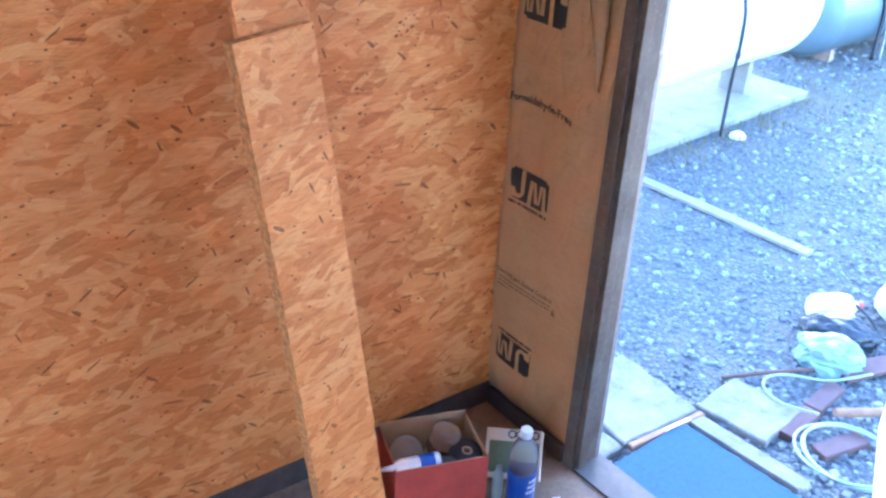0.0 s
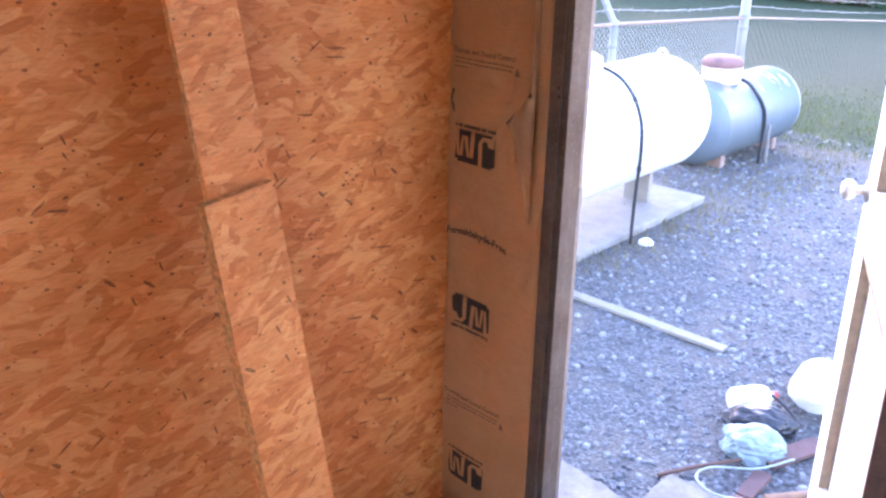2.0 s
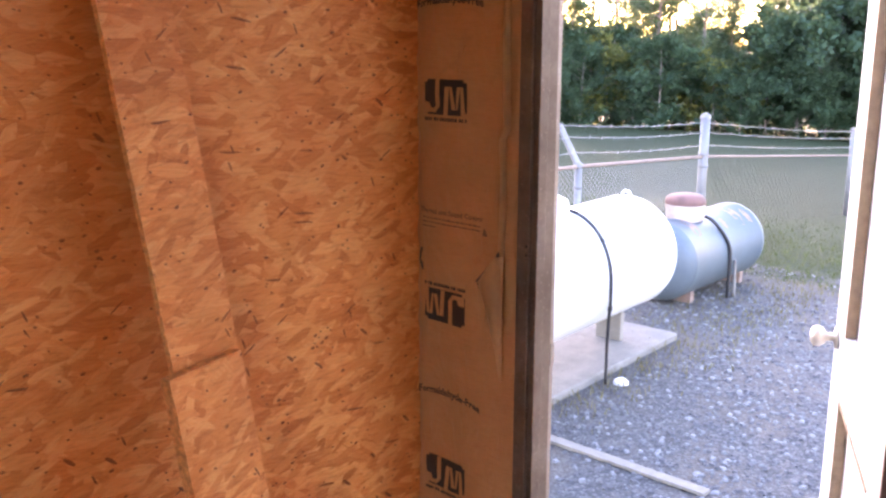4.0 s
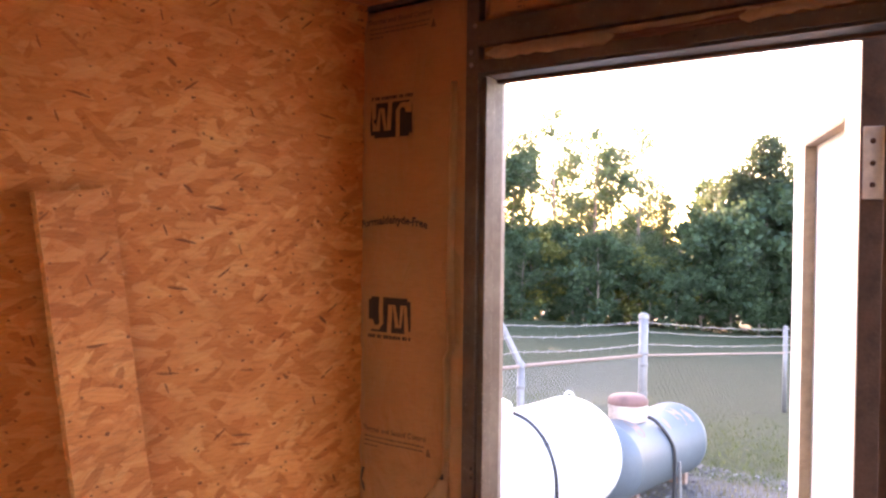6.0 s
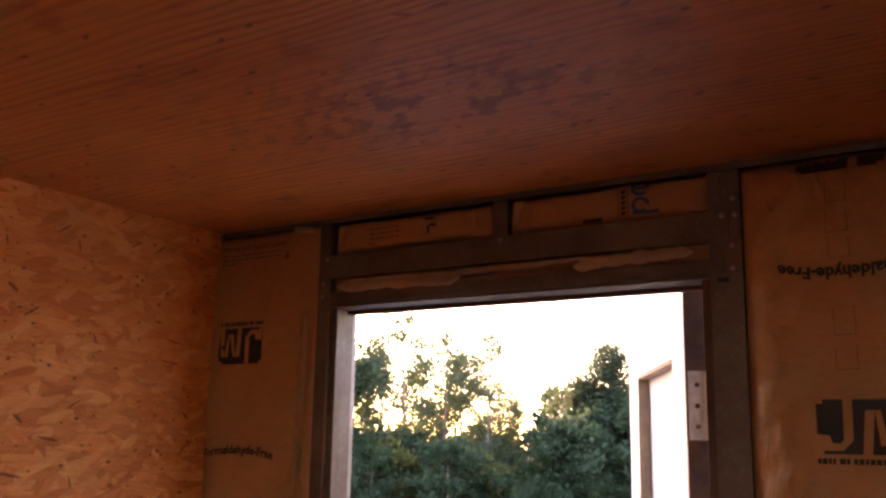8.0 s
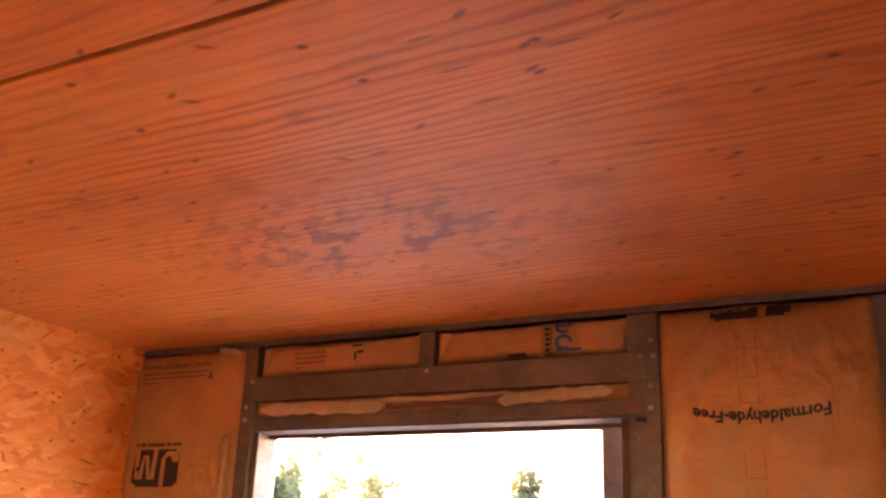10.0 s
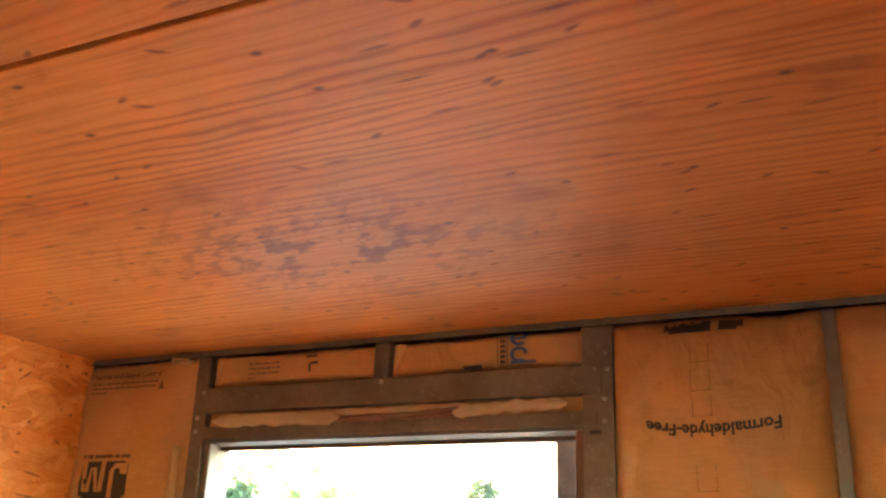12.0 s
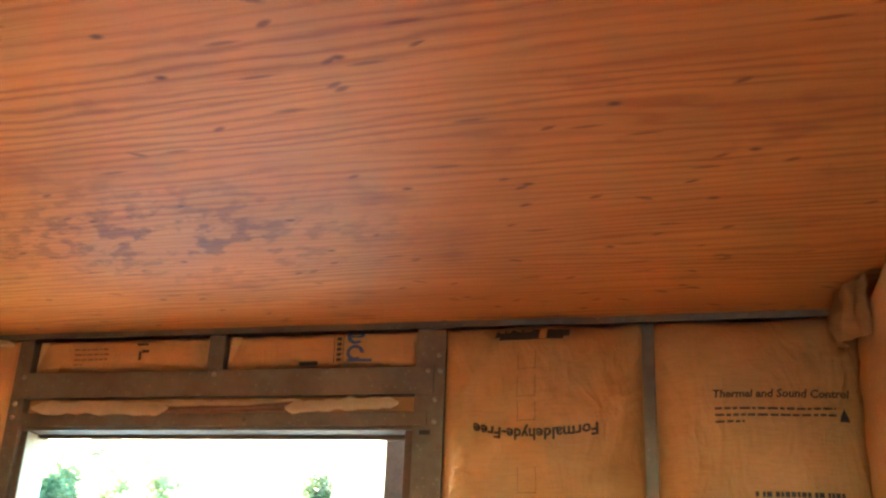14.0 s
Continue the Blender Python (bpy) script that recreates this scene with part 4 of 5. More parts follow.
# thin strips on the recess's grimy inner sides, shade put into their brown
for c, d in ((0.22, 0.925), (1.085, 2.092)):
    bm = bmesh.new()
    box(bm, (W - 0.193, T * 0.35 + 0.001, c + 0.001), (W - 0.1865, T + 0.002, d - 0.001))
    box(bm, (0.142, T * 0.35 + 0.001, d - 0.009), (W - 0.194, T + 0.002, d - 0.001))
    part("panel_lining", bm, DOOR_SHADE, door, "grimy inner sides of the recess, their shade painted brown")
part("hinge_edge", boxed((-0.002, 0.001, 0.02), (0.0035, T - 0.001, 2.208)), RUST, door, "rust-brown hinge edge")
for z in (0.31, 1.06, 1.932):
    h = part("hinge", boxed((-0.006, 0.004, z), (-0.0022, T - 0.004, z + 0.125), 0.0008), HINGE, door, "pale painted hinge leaf")
    for dz in (0.025, 0.062, 0.10):
        part("screw", lathe([(0.005, 0), (0.004, 0.0015), (0, 0.002)], 10, pose(-0.0062, T * 0.5, z + dz, 0, -90, 0)), RUST, h)
    part("knuckle", lathe([(0, 0), (0.006, 0), (0.006, 0.125), (0, 0.125)], 10, pose(-0.007, -0.001, z)), HINGE, h)
kn = part("door_knob", lathe([(0.0, 0), (0.030, 0), (0.030, 0.006), (0.011, 0.010), (0.011, 0.028), (0.020, 0.034), (0.027, 0.046), (0.026, 0.058), (0.018, 0.066), (0, 0.068)], 24,
                              pose(W - 0.055, T + 0.001, 1.045, -90, 0, 0)), BRASS, door, "dull pale metal door knob", True)
part("latch", boxed((W, T * 0.3, 1.03), (W + 0.008, T * 0.7, 1.06), 0.002), BRASS, door)


# ---------------------------------------------------------------- ground outside
def ground_z(x, y):
    """Level by the shed, then falling gently towards the trees."""
    d = max(0.0, y - 6.0)
    return GROUND_Z - 0.070 * d * min(1.0, d / 6.0) if d < 70 else GROUND_Z - 0.070 * 70 - 0.004 * (d - 70)


def spaced(lo, hi, near, n):
    """Grid lines that lie close together near one place."""
    k = np.linspace(-1, 1, n)
    t = np.sign(k) * np.abs(k) ** 3
    return [near + (hi - near) * v if v > 0 else near + (near - lo) * v for v in t]


xs, ys = spaced(-900, 900, -2, 61), spaced(-300, 1500, 4, 81)
bm = bmesh.new()
g = [[bm.verts.new((x, y, ground_z(x, y))) for x in xs] for y in ys]
for j in range(len(ys) - 1):
    for i in range(len(xs) - 1):
        bm.faces.new((g[j][i], g[j][i + 1], g[j + 1][i + 1], g[j + 1][i]))
tagged(structure("ground", bm, GROUND, "grey gravel yard turning into a mown field", True))


def stone_mesh(rr, n, x0, x1, y0, y1, s0, s1):
    """Loose stones as small skewed blocks, joined."""
    vs, fs = [], []
    base = np.array([(-1, -1, -1), (1, -1, -1), (1, 1, -1), (-1, 1, -1), (-0.6, -0.6, 0.7), (0.6, -0.6, 0.7), (0.6, 0.6, 0.7), (-0.6, 0.6, 0.7)], float)
    faces = [(0, 1, 5, 4), (1, 2, 6, 5), (2, 3, 7, 6), (3, 0, 4, 7), (4, 5, 6, 7)]
    for _ in range(n):
        x, y = rr.uniform(x0, x1), y0 + (y1 - y0) * rr.random() ** 1.5
        if noise.noise((x * 0.9, y * 0.9, 4)) + rr.uniform(-0.5, 0.5) < -0.25:
            continue
        if x < -1.50 and 0.8 < y < 4.35:
            continue
        s = rr.uniform(s0, s1)
        a = rr.random() * math.tau
        r = np.array([(math.cos(a), -math.sin(a), 0), (math.sin(a), math.cos(a), 0), (0, 0, 1)])
        p = base * np.array((s * rr.uniform(0.7, 1.4), s, s * rr.uniform(0.4, 0.8))) * np.array([[rr.uniform(0.7, 1.2)] * 3 for _ in range(8)])
        p = p @ r.T + np.array((x, y, ground_z(x, y) + s * 0.25))
        k = len(vs)
        vs += p.tolist()
        fs += [tuple(k + i for i in f) for f in faces]
    me = bpy.data.meshes.new("stones")
    me.from_pydata(vs, [], fs)
    return me


sm = Mat("loose_gravel", 0.85, 0, 0.25)
gi = sm.node("ShaderNodeNewGeometry")
sm.color(sm.mix(sm.ramp(sm.noise(60, 3), [(0.3, 0.0), (0.7, 0.3)]), sm.ramp(gi.outputs["Random Per Island"], [(0.0, (0.079, 0.079, 0.081)), (0.45, (0.121, 0.122, 0.126)), (0.8, (0.172, 0.174, 0.177)), (1.0, (0.254, 0.254, 0.257))]), (0.121, 0.109, 0.097)))
me = stone_mesh(random.Random(5), 15000, -2.6, 1.4, 0.5, 6.8, 0.007, 0.019)
me.materials.append(sm.m)
tagged(new("gravel", me), "loose grey gravel of mixed stones on the yard", "gravel", "", "stuff")


def tufts(rr, n, where, h0, h1):
    """Dry grass blades joined into one mesh."""
    vs, fs = [], []
    for _ in range(n):
        x, y = where(rr)
        a, h = rr.random() * math.tau, rr.uniform(h0, h1)
        dx, dy = math.cos(a), math.sin(a)
        lx, ly = rr.uniform(-0.5, 0.5) * h, rr.uniform(-0.5, 0.5) * h
        w = 0.004
        z = ground_z(x, y)
        k = len(vs)
        vs += [(x - dx * w, y - dy * w, z), (x + dx * w, y + dy * w, z), (x + lx * 0.4 + dx * w * 0.7, y + ly * 0.4 + dy * w * 0.7, z + h * 0.6), (x + lx * 0.4 - dx * w * 0.7, y + ly * 0.4 - dy * w * 0.7, z + h * 0.6), (x + lx, y + ly, z + h)]
        fs += [(k, k + 1, k + 2, k + 3), (k + 3, k + 2, k + 4)]
    me = bpy.data.meshes.new("blades")
    me.from_pydata(vs, [], fs)
    return me


DRY = leaf_material("dry_grass", (0.097, 0.072, 0.036), (0.200, 0.157, 0.085))
GREEN_GRASS = leaf_material("field_grass", (0.022, 0.043, 0.007), (0.052, 0.068, 0.015))
me = tufts(random.Random(3), 1500, lambda r: (r.choice((-1.45, -1.6, -1.8, -2.1)) + r.gauss(0, 0.14), r.uniform(2.4, 6.4)), 0.02, 0.07)
me.materials.append(DRY)
tagged(new("dry_grass", me), "thin dry grass beside the tanks and slab", "grass", "", "stuff")
me = tufts(random.Random(8), 12000, lambda r: (r.uniform(-6.5, 0.2), 6.35 + abs(r.gauss(0, 1.8))), 0.012, 0.05)
me.materials.append(GREEN_GRASS)
tagged(new("grass", me), "short green and straw-coloured grass along the fence", "grass", "", "stuff")


# ---------------------------------------------------------------- gas tanks
def tank_profile(r, length, cap=0.30):
    """A long pressure tank along z with domed ends."""
    pr = [(r * math.sin(a), -length / 2 - cap * math.cos(a)) for a in np.linspace(0, math.pi / 2, 10)]
    pr += [(r + 0.004, -length / 2 + 0.01), (r + 0.004, -length / 2 + 0.03), (r, -length / 2 + 0.035), (r, 0), (r, length / 2 - 0.035), (r + 0.004, length / 2 - 0.03), (r + 0.004, length / 2 - 0.01)]
    pr += [(r * math.sin(a), length / 2 + cap * math.cos(a)) for a in np.linspace(math.pi / 2, 0, 10)]
    return pr


def tank(label, x, y, z, yaw, r, length, paint, cap=0.30):
    m = pose(x, y, z, 0, 0, yaw)
    ob = place(thing("gas_tank", label, "gas tank", "gas tanks"), m)
    part("shell", lathe(tank_profile(r, length, cap), 56, pose(0, 0, 0, -90, 0, 0)), paint, ob, smooth=True)
    return ob


t1 = tank("big white horizontal gas tank on saddles over a concrete slab", -1.920, 2.663, 0.327, 5.5, 0.394, 2.54, TANK_WHITE, 0.20)
for yy in (-0.90, 1.10):
    part("saddle", boxed((-0.10, yy - 0.025, -0.618), (0.10, yy + 0.025, -0.37), 0.006), CONCRETE, t1)
for yy in (1.255, -1.2):
    lug = bmesh.new()
    ring = [(0.035 * math.cos(a), 0, 0.035 * math.sin(a)) for a in np.linspace(-0.3, math.pi + 0.3, 14)]
    tube(ring, 0.009, 8, lug)
    bmesh.ops.translate(lug, verts=lug.verts[:], vec=(0, yy, 0.396))
    part("lifting_lug", lug, TANK_WHITE, t1)
dome = part("valve_dome", lathe([(0.12, 0), (0.12, 0.07), (0.11, 0.11), (0.06, 0.135), (0, 0.14)], 28, pose(-0.03, 0.33, 0.372)), TANK_WHITE, t1, "white rounded valve cover", True)
structure("concrete_slab", boxed((-1.05, -3.35, GROUND_Z - 0.1), (0.0, 0.0, GROUND_Z + 0.05), 0.012, pose(-1.742, 4.21, 0, 0, 0, 5.2)), CONCRETE, "pale concrete slab under the white tank")

t2 = tank("weathered aluminium-grey gas tank with rust patches", -2.386, 5.53, 0.024, 3.0, 0.323, 1.26, TANK_GREY, 0.15)
for yy in (-0.4, 0.52):
    part("saddle", boxed((-0.19, yy - 0.03, -0.375), (0.19, yy + 0.03, -0.27), 0.005), TANK_RUST, t2, "rusted saddle")
vd = part("valve_dome", lathe([(0.158, 0), (0.166, 0.13), (0.160, 0.165), (0, 0.17)], 30, pose(0.0, -0.25, 0.300)), DOME_CREAM, t2, "faded cream valve cover with rust streaks", True)
part("lid", lathe([(0.1665, 0.132), (0.170, 0.138), (0.166, 0.172), (0.135, 0.202), (0.07, 0.217), (0, 0.221)], 30, pose(0.0, -0.25, 0.300)), LID_MAT, vd, "faded rusty-red lid", True)
for k, (yy, aa, ww) in enumerate(((-0.42, 30, 0.10), (0.34, 26, 0.12), (0.50, 38, 0.07), (0.05, 40, 0.05))):
    bm = bmesh.new()
    n = 14
    c0 = bm.verts.new((0.3245 * math.sin(radians(aa)), yy, 0.3245 * math.cos(radians(aa))))
    rim = []
    for i in range(n):
        a = i / n * math.tau
        rr_ = ww * (0.75 + 0.35 * noise.noise((i * 0.9, k * 3, 1)))
        an = radians(aa) + rr_ * math.sin(a) * 1.6 / 0.33
        rim.append(bm.verts.new((0.3248 * math.sin(an), yy + rr_ * math.cos(a) * 0.7, 0.3248 * math.cos(an))))
    for i in range(n):
        bm.faces.new((c0, rim[i], rim[(i + 1) % n]))
    part("rust_patch", bm, TANK_RUST, t2, "brown rust patch")

hose = thing("rubber_hose", "black hose running over the white tank to the ground", "hose")
pts = curve_points([(-2.05, 3.13, 0.745), (-1.98, 3.13, 0.742), (-1.81, 3.12, 0.70), (-1.665, 3.10, 0.60), (-1.572, 3.08, 0.44), (-1.550, 3.07, 0.25), (-1.562, 3.07, 0.02), (-1.565, 3.07, -0.33)], 50)
part("hose", tube(pts, 0.011, 10), RUBBER, hose, smooth=True)
for i in (22, 38):
    part("clip", tube([pts[i], pts[i + 1]], 0.016, 10), RUBBER, hose)
part("ground_fitting", lathe([(0.05, 0), (0.045, 0.02), (0.02, 0.035), (0, 0.04)], 16, pose(-1.515, 3.17, GROUND_Z)), WHITE_PLASTIC, hose, "white fitting on the ground")
hose = thing("rubber_hose", "black hose from the grey tank to the ground", "hose")
pts = curve_points([(-2.26, 5.36, 0.36), (-2.18, 5.41, 0.315), (-2.08, 5.47, 0.17), (-2.045, 5.49, 0.02), (-2.05, 5.49, -0.34)], 40)
part("hose", tube(pts, 0.015, 8), RUBBER, hose, smooth=True)
part("pipe", tube([(-2.03, 5.55, -0.02), (-2.02, 5.55, -0.36)], 0.014, 8), GALV, hose, "grey riser pipe")


# ---------------------------------------------------------------- fence
# the fence runs straight behind the tanks and downhill with the field: (x, y, height of its top rail)
RUN = [(-3.36, 2.2, 0.74), (-3.30, 5.02, 0.70), (-3.27, 7.10, 0.61), (-3.86, 12.4, 0.115), (-4.40, 17.4, -0.24)]


def fence_post(label, x, y, top, r=0.055, arm=None):
    z0 = ground_z(x, y) - 0.05
    ob = thing("fence_post", label, "fence post", "fence posts")
    part("post", tube([(x, y, z0), (x, y, (z0 + top) / 2), (x, y, top)], r, 14), GALV, ob, smooth=True)
    part("cap", lathe([(r + 0.006, -0.03), (r + 0.006, 0.0), (r * 0.7, 0.02), (0, 0.03)], 14, pose(x, y, top)), GALV, ob, smooth=True)
    if arm:
        part("barb_arm", tube([(x, y, top - 0.02), arm], 0.03, 10), GALV, ob, "bent arm for barbed wire")
    for z in (0.2, 0.50, 0.62):
        if z < top - 0.1:
            part("band", lathe([(r + 0.002, 0), (r + 0.008, 0.004), (r + 0.008, 0.026), (r + 0.002, 0.03)], 14, pose(x, y, z)), GALV, ob)
    return ob


fence_post("thick galvanised fence post", RUN[2][0], RUN[2][1], 1.03, 0.048)
fence_post("galvanised fence post with a bent arm", RUN[1][0], RUN[1][1], 0.72, 0.034, (RUN[1][0] - 0.20, RUN[1][1] - 0.04, 1.06))
fence_post("plain galvanised steel fence post", RUN[3][0], RUN[3][1], 0.50, 0.034)
fence_post("plain galvanised steel fence post", RUN[4][0], RUN[4][1], 0.14, 0.034)
fence_post("galvanised fence post with a bent arm", RUN[0][0], RUN[0][1], 0.76, 0.034, (RUN[0][0] - 0.20, RUN[0][1] - 0.04, 1.10))


def chain_link(label, a, b, pitch=0.055, r=0.0021, wire=WIRE):
    """Woven wire between two posts: two sets of slanting wires under a sloping rail."""
    ob = thing("chain_link_mesh", label, "chain-link mesh")
    ob["kind"] = "stuff"
    bm = bmesh.new()
    A, B = Vector((a[0], a[1], 0)), Vector((b[0], b[1], 0))
    L = (B - A).length
    d = (B - A) / L

    def at(u, v, off):
        p = A + d * u
        top = a[2] + (b[2] - a[2]) * u / L - 0.02
        lo = ground_z(p.x, p.y) + 0.02
        return p.x + off, p.y, lo + (top - lo) * v

    H = 1.0
    for k in (0, 1):
        u = -H
        while u < L:
            t0, t1 = max(0, -u / H), min(1, (L - u) / H)
            if t1 > t0:
                v0, v1 = (t0, t1) if k else (1 - t0, 1 - t1)
                tube([at(u + H * t0, v0, k * 0.004), at(u + H * t1, v1, k * 0.004)], r, 3, bm)
            u += pitch
    part("wires", bm, wire, ob)
    return ob


for a, b in zip(RUN, RUN[1:]):
    chain_link("galvanised chain-link fence mesh behind the tanks", a, b, *((0.055, 0.0021) if a[1] < 7 else (0.13, 0.0013, WIRE_DULL)))
    ob = thing("fence_rail", "rust-streaked top rail of the fence", "fence rail", "fence rails")
    part("rail", tube([a, [(p + q) / 2 for p, q in zip(a, b)], b], 0.017 if a[1] < 7 else 0.012, 10), RAIL_RUST, ob)
for k, (up, w) in enumerate(((0.35, 0.16), (0.25, 0.10), (0.12, 0.04))):
    ob = thing("barbed_wire", "thin barbed wire strand along the fence top", "barbed wire", "barbed wires")
    bm = bmesh.new()
    for i, (a, b) in enumerate(zip(RUN, RUN[1:])):
        wa, wb = (w if i < 2 else 0.0), (w if i < 1 else 0.0)
        p, q = Vector((a[0] - wa, a[1], a[2] + up)), Vector((b[0] - wb, b[1], b[2] + up))
        n = 24
        pp = [p.lerp(q, j / n) + Vector((0, 0, -0.025 * math.sin(math.pi * j / n) + 0.004 * math.sin(j * 2.1 + k))) for j in range(n + 1)]
        tube(pp, 0.0042, 5, bm)
        for j in range(1, n, 2):
            tube([pp[j] + Vector((0, 0, -0.02)), pp[j] + Vector((0.012, 0, 0.02))], 0.003, 3, bm)
    part("strand", bm, WIRE, ob)


# ---------------------------------------------------------------- trees
def leaves(rr, clumps, per, size):
    """Small leaf blades scattered in clumps, as points and faces."""
    vs, fs = [], []
    for cx, cy, cz, r in clumps:
        for _ in range(per):
            d = Vector((rr.gauss(0, 1), rr.gauss(0, 1), rr.gauss(0, 0.8)))
            p = Vector((cx, cy, cz)) + d * r * 0.5
            a = Vector((rr.gauss(0, 1), rr.gauss(0, 1), rr.gauss(0, 1))).normalized()
            b = a.cross(Vector((rr.gauss(0, 1), rr.gauss(0, 1), rr.gauss(0, 1)))).normalized()
            s = size * rr.uniform(0.6, 1.3)
            k = len(vs)
            vs += [tuple(p - a * s), tuple(p + b * s * 0.55), tuple(p + a * s), tuple(p - b * s * 0.55)]
            fs.append((k, k + 1, k + 2, k + 3))
    return vs, fs


def tree(name, label, seed, height, spread, bare, leaf, per=60, size=0.17, nclump=70, pine=False, loose=0.27):
    """A tapered trunk with limbs and a crown of leaf clumps with gaps."""
    rr = random.Random(seed)
    ob = thing(name, label, "tree", "trees of the wood edge")
    bm = bmesh.new()
    lean = rr.uniform(-0.4, 0.4)
    trunk = [(lean * (i / 8) ** 2 + 0.08 * noise.noise((i, seed, 0)), 0.08 * noise.noise((i, seed, 5)), height * 0.95 * i / 8) for i in range(9)]
    tube(trunk, 0.016 * height, 8, bm, 0.02)
    clumps = []
    n = 22 if not pine else 34
    for k in range(n):
        f = bare + (0.97 - bare) * (k + rr.random()) / n
        i = min(7, int(f / 0.95 * 8)) if f < 0.95 else 7
        p = Vector(trunk[i]).lerp(Vector(trunk[i + 1]), 0.5)
        p.z = f * height
        a = rr.random() * math.tau
        w = (math.sin(math.pi * min(1, ((f - bare) / (1 - bare)) * 0.8 + 0.18)) ** 0.8) if not pine else (1.05 - (f - bare) / (1 - bare)) * 0.9
        ln = spread * w * rr.uniform(0.55, 1.15)
        tip = p + Vector((math.cos(a) * ln, math.sin(a) * ln, ln * (rr.uniform(0.25, 0.8) if not pine else rr.uniform(-0.05, 0.3))))
        mid = p.lerp(tip, 0.5) + Vector((0, 0, ln * 0.08))
        tube([p, mid, tip], 0.0045 * height * (1.1 - f), 5, bm, 0.01)
        for q in range(max(1, nclump // n)):
            c = p.lerp(tip, rr.uniform(0.35, 1.1)) + Vector((rr.gauss(0, 0.3), rr.gauss(0, 0.3), rr.gauss(0, 0.25)))
            clumps.append((c.x, c.y, c.z, rr.uniform(0.5, 1.1) * spread * loose))
    part("trunk", bm, BARK, ob, smooth=True)
    vs, fs = leaves(rr, clumps, per, size)
    me = bpy.data.meshes.new("crown")
    me.from_pydata(vs, [], fs)
    me.materials.append(leaf)
    c = new("crown", me)
    c.parent = ob
    return ob


kinds = [tree("broadleaf_tree", "tall thin broadleaf tree with gaps in its crown", 1, 12.1, 2.3, 0.18, LEAF_A, 54, 0.078, 198, loose=0.36),
         tree("broadleaf_tree", "tall slender broadleaf tree, light showing through", 2, 11.0, 2.0, 0.15, LEAF_A, 54, 0.078, 198, loose=0.34),
         tree("broadleaf_tree", "dense dark green broadleaf tree at the wood edge", 3, 7.6, 2.9, 0.06, LEAF_B, 80, 0.16, 88),
         tree("broadleaf_tree", "rounded dark green tree at the wood edge", 4, 6.4, 2.8, 0.04, LEAF_B, 80, 0.16, 88),
         tree("pine_tree", "dark pine with layered branches", 5, 11.0, 3.8, 0.25, NEEDLE, 110, 0.11, 136, True),
         tree("young_tree", "low yellowing undergrowth tree at the wood edge", 6, 4.2, 2.1, 0.03, LEAF_C, 60, 0.13, 66)]
EYE = Vector((1.61, -1.6, 0))


def stand(kind, az, dist, size, turn):
    """Stands a tree at a bearing (degrees left of straight ahead) and distance from the doorway."""
    a = radians(az)
    x, y = EYE.x - math.sin(a) * dist, EYE.y + math.cos(a) * dist
    m = pose(x, y, ground_z(x, y) - 0.1, 0, 0, turn) @ Matrix.Scale(size, 4)
    if not kinds[kind].get("stood"):
        kinds[kind]["stood"] = 1
        kinds[kind].matrix_world = m
        return kinds[kind]
    o = copy_thing(kinds[kind], pose(x, y, ground_z(x, y) - 0.1, 0, 0, turn))
    o.scale = (size, size, size)
    return o


# from 42 degrees on: unseen trees, added to block the low sun
TREES = [(4, 24.4, 51, 0.78, 120), (0, 36.4, 53, 0.88, 140), (1, 33.8, 54, 0.86, 170), (1, 31.4, 54, 0.91, 250), (0, 29.1, 54, 0.69, 90), (0, 31.9, 55, 0.82, 310), (1, 37.4, 54, 0.84, 60),
         (0, 34.9, 50, 0.95, 20), (1, 32.6, 52, 0.99, 80), (0, 30.0, 51, 0.89, 200), (1, 37.6, 52, 0.93, 10), (1, 28.4, 53, 0.67, 300), (2, 24.3, 50, 0.85, 40), (2, 21.8, 51, 1.00, 120),
         (4, 22.6, 50, 0.93, 0), (4, 25.3, 54, 0.75, 50), (3, 26.2, 48, 0.80, 30), (3, 22.8, 48, 0.95, 200), (3, 20.0, 48, 1.10, 300), (4, 19.7, 53, 1.05, 90), (2, 16.5, 50, 1.15, 150), (3, 29.0, 50, 0.62, 0), (3, 32.0, 50, 0.66, 90),
         (3, 35.0, 50, 0.75, 180), (5, 30.5, 48.5, 0.90, 10), (5, 33.6, 49, 0.80, 100), (5, 27.6, 48.5, 0.80, 220), (5, 36.5, 48, 1.00, 33), (2, 38.5, 50, 1.10, 60), (0, 39.5, 52, 1.00, 200), (2, 42.0, 50, 1.30, 0),
         (3, 13.5, 50, 1.20, 60), (2, 10.5, 51, 1.20, 0), (0, 44.5, 50, 1.10, 60), (2, 46.5, 50, 1.80, 200), (2, 49.0, 50, 1.90, 10), (2, 51.5, 50, 1.90, 90), (2, 54.0, 50, 1.80, 180), (2, 57.0, 50, 1.70, 270), (2, 60.0, 50, 1.60, 20)]
for row in TREES:
    stand(*row)
for k in range(36):
    stand(3, 9 + k * 1.55, 46.5 + (k % 3), 0.40 + 0.09 * (k * 5 % 4), k * 31)
# a deeper belt of wood that closes the gaps between the stems
for k in range(26):
    stand((3, 2, 3)[k % 3], 8 + k * 2.1, 58 + (k * 7 % 5), (1.05 if k < 9 else 0.62) + 0.12 * (k % 3), k * 47)
for o in kinds:
    if o.get("stood"):
        del o["stood"]
for o in bpy.data.objects:
    if o.get("stood"):
        del o["stood"]


# ---------------------------------------------------------------- things on the ground by the door
GZ = GROUND_Z


